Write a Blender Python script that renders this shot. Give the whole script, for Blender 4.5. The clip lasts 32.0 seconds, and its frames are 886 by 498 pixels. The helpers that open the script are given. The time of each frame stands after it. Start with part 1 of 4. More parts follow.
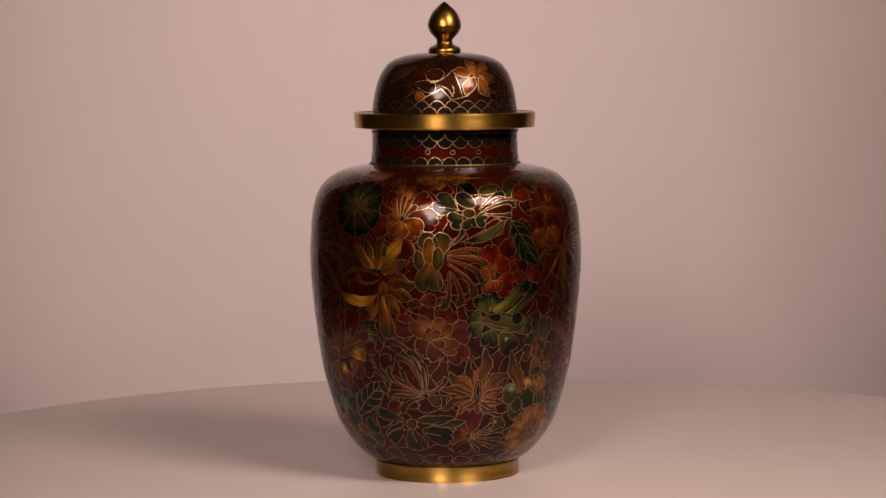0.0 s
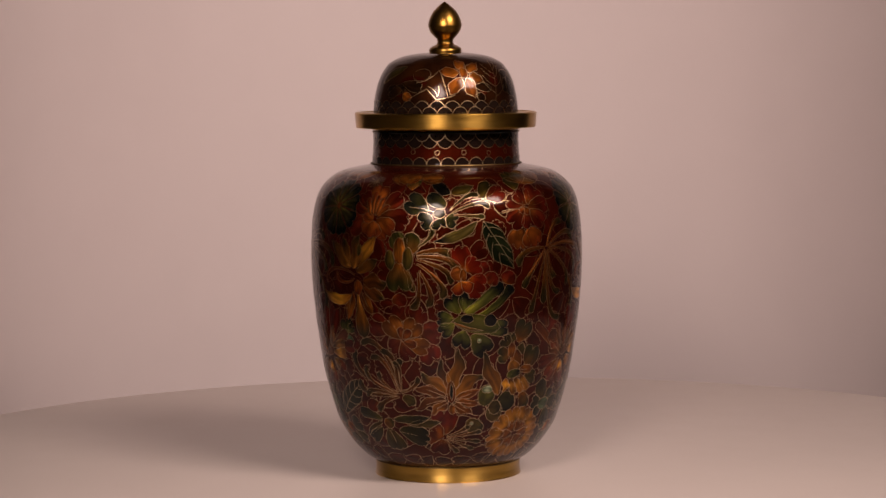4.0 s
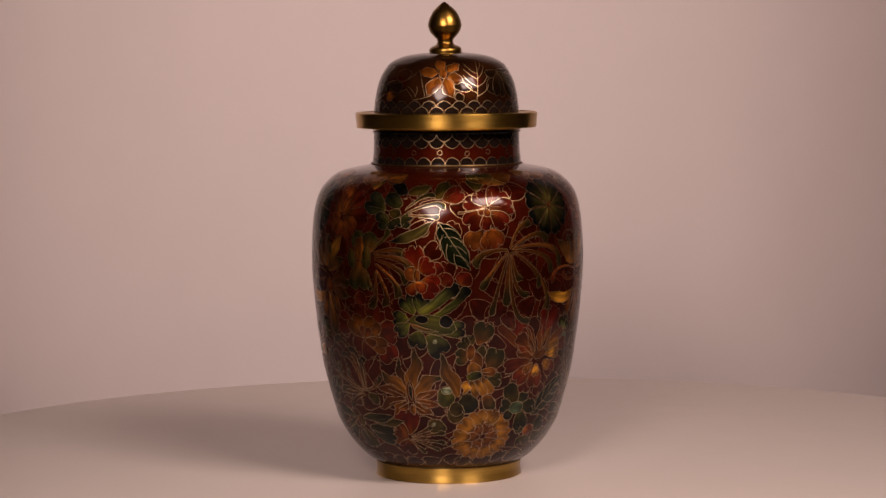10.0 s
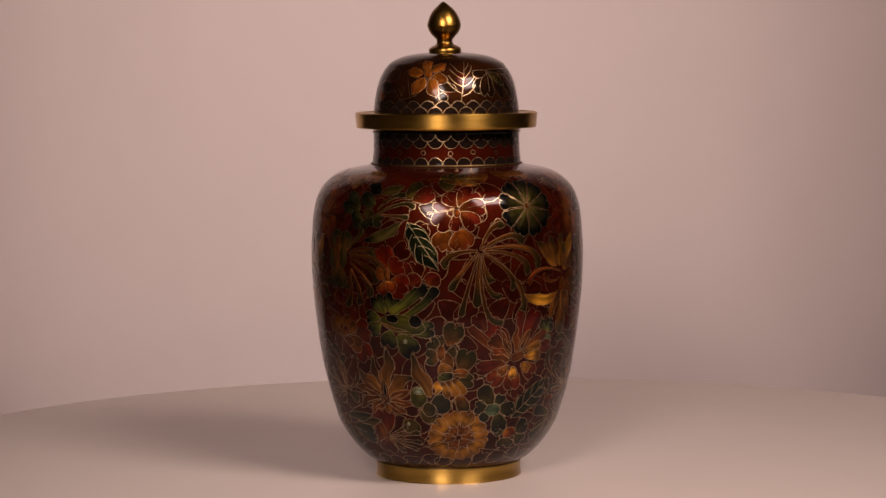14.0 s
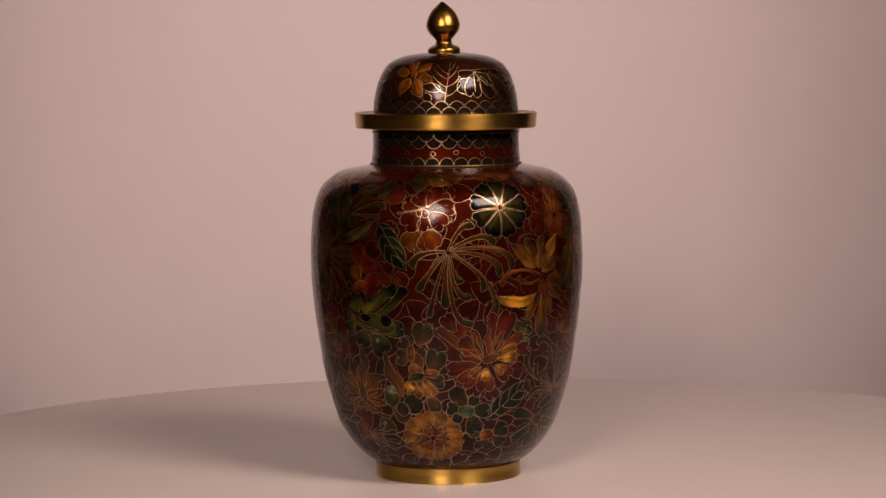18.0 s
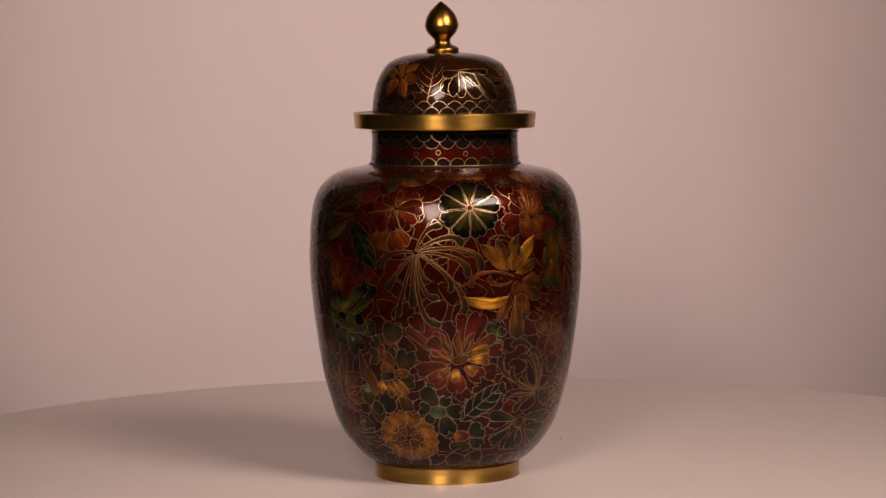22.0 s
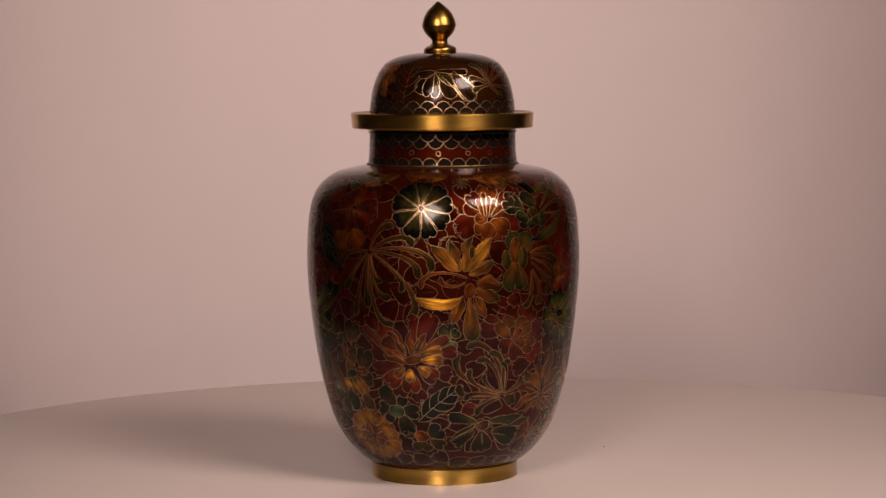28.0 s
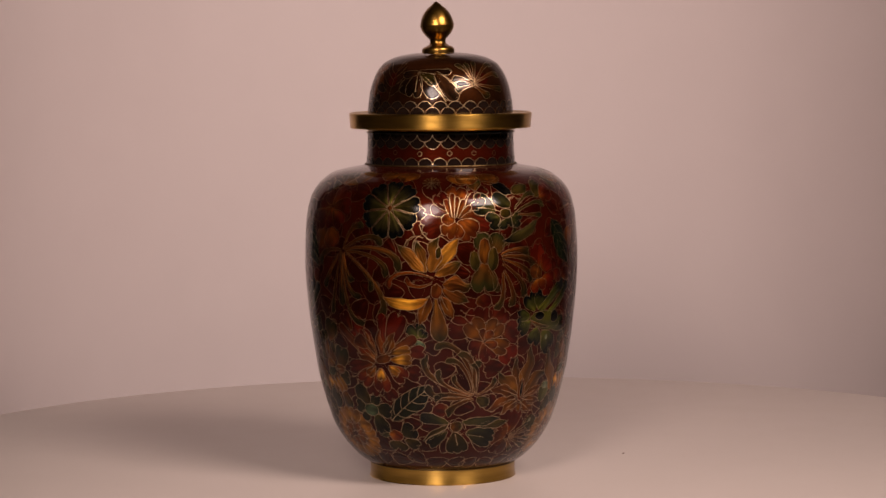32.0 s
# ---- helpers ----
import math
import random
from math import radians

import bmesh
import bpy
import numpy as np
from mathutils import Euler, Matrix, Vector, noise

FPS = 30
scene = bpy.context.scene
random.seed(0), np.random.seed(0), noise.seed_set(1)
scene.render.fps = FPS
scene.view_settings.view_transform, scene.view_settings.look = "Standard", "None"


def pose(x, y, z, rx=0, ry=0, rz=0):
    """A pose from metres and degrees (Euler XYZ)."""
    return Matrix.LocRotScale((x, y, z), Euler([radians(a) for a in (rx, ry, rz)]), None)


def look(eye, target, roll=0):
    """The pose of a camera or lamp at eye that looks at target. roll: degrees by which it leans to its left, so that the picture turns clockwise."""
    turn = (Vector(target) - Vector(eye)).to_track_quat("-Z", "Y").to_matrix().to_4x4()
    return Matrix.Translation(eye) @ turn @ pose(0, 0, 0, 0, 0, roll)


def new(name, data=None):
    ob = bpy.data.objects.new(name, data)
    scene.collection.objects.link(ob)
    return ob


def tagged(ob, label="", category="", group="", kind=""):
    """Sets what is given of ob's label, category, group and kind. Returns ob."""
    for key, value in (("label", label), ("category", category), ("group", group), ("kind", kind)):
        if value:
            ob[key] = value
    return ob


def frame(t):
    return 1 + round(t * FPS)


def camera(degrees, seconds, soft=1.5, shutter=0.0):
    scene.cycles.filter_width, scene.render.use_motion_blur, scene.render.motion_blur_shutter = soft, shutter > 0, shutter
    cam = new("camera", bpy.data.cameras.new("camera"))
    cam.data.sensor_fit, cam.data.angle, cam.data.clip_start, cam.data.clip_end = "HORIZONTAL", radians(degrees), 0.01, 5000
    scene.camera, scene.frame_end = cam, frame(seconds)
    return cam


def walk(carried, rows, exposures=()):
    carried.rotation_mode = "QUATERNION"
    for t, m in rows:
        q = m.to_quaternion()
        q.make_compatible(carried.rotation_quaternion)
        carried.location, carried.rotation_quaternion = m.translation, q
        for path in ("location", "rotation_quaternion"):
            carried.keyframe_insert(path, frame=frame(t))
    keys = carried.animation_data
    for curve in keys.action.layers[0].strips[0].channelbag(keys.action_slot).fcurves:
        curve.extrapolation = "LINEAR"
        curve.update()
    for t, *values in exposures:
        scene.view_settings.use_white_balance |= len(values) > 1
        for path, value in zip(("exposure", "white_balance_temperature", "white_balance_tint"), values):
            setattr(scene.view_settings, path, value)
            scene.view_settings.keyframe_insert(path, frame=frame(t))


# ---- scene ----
# ---- camera and its way ----
cam = camera(20.0, 32.0, soft=1.5)
EYE = (0.0, -1.3832, 0.2353)
AIM = (0.0, -0.3832, 0.2353 - 0.08029)
walk(cam, [(0.0, look(EYE, AIM, -0.37)), (32.0, look(EYE, AIM, -0.37))], exposures=[(0.0, 0.0), (32.0, 0.0)])

# ---- light: two softboxes in front of the vase, a dim room behind them ----
world = bpy.data.worlds.new("room_air")
scene.world = world
world.use_nodes = True
world.node_tree.nodes["Background"].inputs[0].default_value = (1.0, 0.85, 0.78, 1)
world.node_tree.nodes["Background"].inputs[1].default_value = 0.02


def softbox(name, azimuth, elevation, distance, width, height, watts, spread, aim, colour, roll=0):
    a, e = radians(azimuth), radians(elevation)
    heart = Vector((0, -0.04, 0.17))
    place = heart + distance * Vector((math.sin(a) * math.cos(e), -math.cos(a) * math.cos(e), math.sin(e)))
    lamp = bpy.data.lights.new(name, "AREA")
    lamp.shape, lamp.size, lamp.size_y = "RECTANGLE", width, height
    lamp.energy, lamp.color, lamp.spread = watts, colour, radians(spread)
    ob = new(name, lamp)
    ob.matrix_world = look(place, heart + Vector(aim), roll)
    return ob


LAMP_COLOUR = (1.0, 0.775, 0.70)
LOW_AIM, HIGH_AIM = (-0.005, 0, 0.15), (-0.107, 0, 0.022)
# a smaller panel is added before each softbox for firmer shadows and highlights
softbox("softbox_low", -11.5, 23.6, 1.593, 0.56, 0.58, 0.81, 67.8, LOW_AIM, LAMP_COLOUR, 35)
softbox("softbox_low_bulb", -11.5, 23.6, 1.573, 0.42, 0.44, 2.48, 67.8, LOW_AIM, LAMP_COLOUR, 35)
softbox("softbox_high", 41, 36.2, 1.312, 0.62, 0.43, 1.50, 114.9, HIGH_AIM, LAMP_COLOUR)
softbox("softbox_high_bulb", 41, 36.2, 1.292, 0.505, 0.345, 6.97, 114.9, HIGH_AIM, LAMP_COLOUR)


# ---- materials ----
def shader(name, colour, rough=0.5, metal=0.0, gloss=0.5):
    mat = bpy.data.materials.new(name)
    mat.use_nodes = True
    b = mat.node_tree.nodes["Principled BSDF"]
    b.inputs["Base Color"].default_value = (*colour, 1)
    b.inputs["Roughness"].default_value = rough
    b.inputs["Metallic"].default_value = metal
    b.inputs["Specular IOR Level"].default_value = gloss
    return mat, mat.node_tree.nodes, mat.node_tree.links, b


def mottled(name, dark, light, scale, rough=(0.4, 0.5), bump=0.0, bump_scale=200.0, metal=0.0, gloss=0.5, stretch=(1, 1, 1), bump_dist=0.0003):
    """A surface whose colour wanders between two tones at two sizes, with fine relief."""
    mat, nodes, links, b = shader(name, dark, rough[0], metal, gloss)
    co = nodes.new("ShaderNodeTexCoord")
    mp = nodes.new("ShaderNodeMapping")
    mp.inputs["Scale"].default_value = stretch
    links.new(co.outputs["Object"], mp.inputs["Vector"])
    big, fine = nodes.new("ShaderNodeTexNoise"), nodes.new("ShaderNodeTexNoise")
    big.inputs["Scale"].default_value, big.inputs["Detail"].default_value = scale, 4
    fine.inputs["Scale"].default_value, fine.inputs["Detail"].default_value = scale * 9, 3
    for n in (big, fine):
        links.new(mp.outputs["Vector"], n.inputs["Vector"])
    mix = nodes.new("ShaderNodeMath")
    mix.operation = "MULTIPLY_ADD"
    mix.inputs[1].default_value = 0.4
    links.new(fine.outputs["Fac"], mix.inputs[0])
    links.new(big.outputs["Fac"], mix.inputs[2])
    ramp = nodes.new("ShaderNodeValToRGB")
    ramp.color_ramp.elements[0].position, ramp.color_ramp.elements[0].color = 0.5, (*dark, 1)
    ramp.color_ramp.elements[1].position, ramp.color_ramp.elements[1].color = 0.9, (*light, 1)
    links.new(mix.outputs[0], ramp.inputs["Fac"])
    links.new(ramp.outputs["Color"], b.inputs["Base Color"])
    mr = nodes.new("ShaderNodeMapRange")
    mr.inputs["To Min"].default_value, mr.inputs["To Max"].default_value = rough
    links.new(fine.outputs["Fac"], mr.inputs["Value"])
    links.new(mr.outputs["Result"], b.inputs["Roughness"])
    if bump:
        grain = nodes.new("ShaderNodeTexNoise")
        grain.inputs["Scale"].default_value, grain.inputs["Detail"].default_value = bump_scale, 4
        links.new(mp.outputs["Vector"], grain.inputs["Vector"])
        bp = nodes.new("ShaderNodeBump")
        bp.inputs["Strength"].default_value, bp.inputs["Distance"].default_value = bump, bump_dist
        links.new(grain.outputs["Fac"], bp.inputs["Height"])
        links.new(bp.outputs["Normal"], b.inputs["Normal"])
    return mat


GLOSS = 0.15
PAPER = mottled("white_card", (0.484, 0.426, 0.418), (0.508, 0.448, 0.439), 3.0, (0.6, 0.75), 0.15, 900.0)
TABLE = mottled("white_laminate", (0.452, 0.400, 0.368), (0.478, 0.423, 0.388), 4.0, (0.38, 0.5), 0.1, 700.0)
ROOM = mottled("dim_wall_paint", (0.045, 0.04, 0.036), (0.06, 0.053, 0.047), 2.0, (0.7, 0.85), 0.2, 300.0)
# for the unseen bench, kept dark so that the belly reflects little of it
BENCH = mottled("dark_bench_cloth", (0.022, 0.018, 0.016), (0.034, 0.028, 0.024), 6.0, (0.5, 0.65), 0.2, 250.0)
BRASS = mottled("brushed_brass", (0.37, 0.215, 0.038), (0.56, 0.335, 0.070), 60.0, (0.25, 0.35), 0.25, 500.0, metal=1.0, stretch=(0.15, 0.15, 1.6), bump_dist=0.0001)
CAST = mottled("polished_brass", (0.17, 0.088, 0.016), (0.30, 0.165, 0.034), 90.0, (0.25, 0.34), 0.15, 400.0, metal=1.0, bump_dist=0.0001)
WIRE = mottled("gilt_wire", (0.31, 0.214, 0.116), (0.46, 0.326, 0.178), 160.0, (0.28, 0.38), metal=1.0)
GROUND = mottled("oxblood_enamel", (0.020, 0.0022, 0.0008), (0.036, 0.0040, 0.0011), 70.0, (0.05, 0.10), 0.16, 210.0, gloss=GLOSS, bump_dist=0.0002)
NIGHT = mottled("blue_black_enamel", (0.0052, 0.0030, 0.0022), (0.0105, 0.0060, 0.0042), 90.0, (0.05, 0.10), 0.16, 210.0, gloss=GLOSS, bump_dist=0.0002)

DUSK = mottled("brown_black_enamel", (0.010, 0.0032, 0.0012), (0.024, 0.0072, 0.0018), 80.0, (0.05, 0.10), 0.16, 210.0, gloss=GLOSS, bump_dist=0.0002)

TARNISH = mottled("tarnished_brass", (0.07, 0.045, 0.018), (0.15, 0.095, 0.04), 120.0, (0.4, 0.55), metal=1.0)
SATIN = mottled("satin_brass", (0.33, 0.20, 0.042), (0.50, 0.315, 0.075), 60.0, (0.27, 0.38), 0.3, 500.0, metal=1.0, stretch=(0.15, 0.15, 1.6), bump_dist=0.0001)
for _m in (BRASS, SATIN):
    _b = _m.node_tree.nodes["Principled BSDF"]
    _b.inputs["Anisotropic"].default_value, _b.inputs["Anisotropic Rotation"].default_value = 0.85, 0.25
    _t = _m.node_tree.nodes.new("ShaderNodeTangent")
    _t.direction_type, _t.axis = "RADIAL", "Z"
    _m.node_tree.links.new(_t.outputs["Tangent"], _b.inputs["Tangent"])
WIRE.node_tree.nodes["Principled BSDF"].inputs["Coat Weight"].default_value = 0.45
WIRE.node_tree.nodes["Principled BSDF"].inputs["Coat Roughness"].default_value = 0.08


def foil(b, metal, rough):
    """Clear glossy enamel fused over metal foil."""
    b.inputs["Metallic"].default_value = metal
    b.inputs["Coat Weight"].default_value, b.inputs["Coat IOR"].default_value = 1.0, 1.245
    b.inputs["Specular IOR Level"].default_value = 0.0
    links = b.id_data.links
    for link in list(b.inputs["Roughness"].links):
        links.new(link.from_socket, b.inputs["Coat Roughness"])
        links.remove(link)
    for link in list(b.inputs["Normal"].links):
        links.new(link.from_socket, b.inputs["Coat Normal"])
    b.inputs["Roughness"].default_value = rough


for _m, _k in ((NIGHT, 0.2), (DUSK, 0.55)):
    foil(_m.node_tree.nodes["Principled BSDF"], _k, 0.44)
foil(GROUND.node_tree.nodes["Principled BSDF"], 0.55, 0.44)

# ---- the room, the unseen bench and the curved card ----


def link_bm(name, bm, mats, smooth=True):
    me = bpy.data.meshes.new(name)
    bmesh.ops.recalc_face_normals(bm, faces=bm.faces)
    for e in bm.edges:
        if len(e.link_faces) == 2 and e.calc_face_angle(0) > 0.7:
            e.smooth = False
    bm.to_mesh(me)
    bm.free()
    for m in mats if isinstance(mats, (list, tuple)) else [mats]:
        me.materials.append(m)
    for p in me.polygons:
        p.use_smooth = smooth
    return new(name, me)


def part(name, bm, mats, parent, label="", smooth=True):
    ob = link_bm(name, bm, mats, smooth)
    ob.parent = parent
    return tagged(ob, label)


def box(bm, lo, hi):
    c = [(a + b) / 2 for a, b in zip(lo, hi)]
    d = [b - a for a, b in zip(lo, hi)]
    return bmesh.ops.create_cube(bm, size=1, matrix=Matrix.Translation(c) @ Matrix.Diagonal((*d, 1)))["verts"]


def slab(name, lo, hi, mat, bevel=0.0):
    bm = bmesh.new()
    box(bm, lo, hi)
    if bevel:
        bmesh.ops.bevel(bm, geom=bm.edges[:], offset=bevel, segments=3, affect="EDGES")
    return link_bm(name, bm, mat, False)


RX, RY0, RY1, RZ0, RZ1 = 1.9, -2.6, 0.9, -0.75, 1.75
tagged(slab("floor", (-RX, RY0, RZ0 - 0.1), (RX, RY1, RZ0), ROOM), kind="structure")
tagged(slab("ceiling", (-RX, RY0, RZ1), (RX, RY1, RZ1 + 0.1), ROOM), kind="structure")
tagged(slab("wall_north", (-RX, RY1, RZ0), (RX, RY1 + 0.1, RZ1), ROOM), kind="structure")
tagged(slab("wall_south", (-RX, RY0 - 0.1, RZ0), (RX, RY0, RZ1), ROOM), kind="structure")
tagged(slab("wall_west", (-RX - 0.1, RY0, RZ0), (-RX, RY1, RZ1), ROOM), kind="structure")
tagged(slab("wall_east", (RX, RY0, RZ0), (RX + 0.1, RY1, RZ1), ROOM), kind="structure")
tagged(slab("tabletop", (-0.8, -1.0, RZ0), (0.8, 0.42, -0.045), BENCH, 0.004), "unseen dark bench added under the turntable to darken reflections on the vase", "table", kind="structure")

PAPER_X, PAPER_Y, PAPER_R, PAPER_T = 0.029, 0.261, 0.343, 0.0015


def backdrop_paper():
    """A tall sheet of off-white paper, bent in an even curve behind the turntable, standing on the floor."""
    bm = bmesh.new()
    arc = [radians(180 * k / 96) for k in range(97)]
    levels = [RZ0, -0.4, -0.1, 0.2, 0.5, 0.8]
    sheets = [[[bm.verts.new((PAPER_X + r * math.cos(a), PAPER_Y + r * math.sin(a), z)) for a in arc] for z in levels] for r in (PAPER_R, PAPER_R + PAPER_T)]
    for rows in sheets:
        for lo, hi in zip(rows, rows[1:]):
            for i in range(96):
                bm.faces.new((lo[i], lo[i + 1], hi[i + 1], hi[i]))
    inner, outer = sheets
    for k in (0, -1):
        for i in range(96):
            bm.faces.new((inner[k][i], inner[k][i + 1], outer[k][i + 1], outer[k][i]))
    for i in (0, -1):
        for k in range(len(levels) - 1):
            bm.faces.new((inner[k][i], inner[k + 1][i], outer[k + 1][i], outer[k][i]))
    return tagged(link_bm("backdrop", bm, PAPER), "plain off-white paper curved behind the vase", "backdrop", kind="structure")


backdrop_paper()

# ---- the turntable ----
DISC_X, DISC_Y, DISC_R = 0.025, 0.030, 0.374


def disc_mesh(rings, segs=192):
    """A closed turned shape about the z axis from (radius, height) pairs."""
    bm = bmesh.new()
    rows = [[bm.verts.new((r * math.cos(2 * math.pi * i / segs), r * math.sin(2 * math.pi * i / segs), z)) for i in range(segs)] for r, z in rings]
    for lo, hi in zip(rows, rows[1:]):
        for i in range(segs):
            bm.faces.new((lo[i], lo[(i + 1) % segs], hi[(i + 1) % segs], hi[i]))
    bm.faces.new(rows[0][::-1])
    bm.faces.new(rows[-1])
    return bm


turntable = tagged(new("turntable"), "large round white turntable that carries the vase", "turntable")
turntable.location = (DISC_X, DISC_Y, 0)
part("platter", disc_mesh([(DISC_R - 0.004, -0.016), (DISC_R - 0.001, -0.0145), (DISC_R, -0.012), (DISC_R, -0.003), (DISC_R - 0.001, -0.0008), (DISC_R - 0.003, 0.0)]), TABLE, turntable, "matte white round top")
part("bearing", disc_mesh([(0.15, -0.044), (0.152, -0.040), (0.152, -0.022), (0.15, -0.017)], 64), ROOM, turntable, "dark bearing ring")

# ---- the vase: turned parts, in millimetres ----
BODY = [(38.0, 8.4), (40.6, 8.8), (44.9, 11.2), (50.3, 16.4), (54.3, 21.4), (57.7, 26.8), (60.4, 32.2), (63.8, 42.8), (67.9, 58.6), (70.5, 74.3),
        (72.7, 90.1), (74.2, 105.8), (74.8, 121.4), (74.2, 137.1), (73.4, 144.9), (71.7, 152.7), (69.4, 158.0), (66.3, 162.0), (62.6, 165.2),
        (58.9, 167.4), (53.5, 169.2), (47.5, 170.4), (43.2, 171.2), (41.0, 171.9), (39.5, 172.0)]
NECK = [(40.9, 171.5), (40.6, 173.5), (40.5, 175.5), (40.2, 179.0), (39.9, 185.0), (39.8, 189.4), (39.2, 190.2), (34.0, 190.4)]
FOOT = [(30.0, 0.0), (39.6, 0.0), (40.0, 0.4), (39.95, 2.0), (39.8, 4.2), (39.9, 6.4), (40.0, 7.6), (39.7, 8.2), (37.0, 8.5)]
RIM = [(36.0, 190.6), (41.0, 190.6), (41.3, 191.3), (48.8, 191.5), (49.3, 191.7), (49.5, 192.1), (49.6, 193.2), (49.85, 196.4), (50.1, 199.0), (50.05, 199.3), (49.7, 199.75),
       (49.2, 199.95), (48.2, 199.4), (40.0, 199.2), (36.0, 199.2)]
DOME = [(39.2, 199.3), (39.6, 200.2), (39.5, 202.6), (38.9, 208.7), (37.5, 214.9), (35.6, 220.0), (33.1, 224.2), (30.2, 227.3), (24.0, 230.3), (15.5, 232.0), (6.0, 232.8)]
FINIAL = [(4.5, 231.8), (8.4, 232.2), (8.9, 233.2), (8.8, 234.4), (8.2, 235.2), (7.0, 235.9), (5.0, 236.9), (4.3, 238.2), (4.6, 239.8), (6.3, 241.6), (8.1, 243.8),
          (9.15, 246.6), (9.2, 247.8), (8.4, 251.0), (6.9, 254.0), (5.2, 256.2), (2.5, 258.6), (0.7, 260.0), (0.01, 260.3)]


def smooth_line(points, each=6):
    """A Catmull-Rom line through the points, as arrays of radius and height in metres."""
    p = np.array(points) / 1000.0
    p = np.vstack([2 * p[0] - p[1], p, 2 * p[-1] - p[-2]])
    out = []
    for a, b, c, d in zip(p, p[1:], p[2:], p[3:]):
        for k in range(each):
            t = k / each
            out.append(0.5 * (2 * b + (c - a) * t + (2 * a - 5 * b + 4 * c - d) * t * t + (3 * b - a - 3 * c + d) * t ** 3))
    out.append(p[-2])
    return np.array(out)


def lathe(bm, line, segs=128):
    rows = []
    for r, z in line:
        rows.append([bm.verts.new((r * math.sin(2 * math.pi * i / segs), -r * math.cos(2 * math.pi * i / segs), z)) for i in range(segs)])
    for lo, hi in zip(rows, rows[1:]):
        for i in range(segs):
            bm.faces.new((lo[i], lo[(i + 1) % segs], hi[(i + 1) % segs], hi[i]))
    bm.faces.new(rows[0][::-1])
    bm.faces.new(rows[-1])
    return bm


vase = new("lidded_vase")
tagged(vase, "dark red enamel vase with gilt wire flowers and domed lid", "vase")
vase.empty_display_size = 0.05
body = part("body", lathe(bmesh.new(), smooth_line(BODY, 8), 240), GROUND, vase, "dark oxblood enamel belly strewn with flowers")
neck = part("neck", lathe(bmesh.new(), smooth_line(NECK, 3), 128), NIGHT, vase, "black enamel collar with gilt scales")
foot = part("foot_ring", lathe(bmesh.new(), smooth_line(FOOT, 3), 128), SATIN, vase, "brushed brass foot ring")
lid = part("lid", lathe(bmesh.new(), smooth_line(DOME, 8), 200), DUSK, vase, "domed black enamel lid")
part("rim", lathe(bmesh.new(), smooth_line(RIM, 2), 160), BRASS, lid, "brushed brass rim")
finial = part("finial", lathe(bmesh.new(), smooth_line(FINIAL, 4), 64), CAST, lid, "pointed brass knob")
finial.matrix_local = pose(0.0002, -0.0009, 0.232, 2.2, 0, 0) @ pose(0, 0, -0.232)


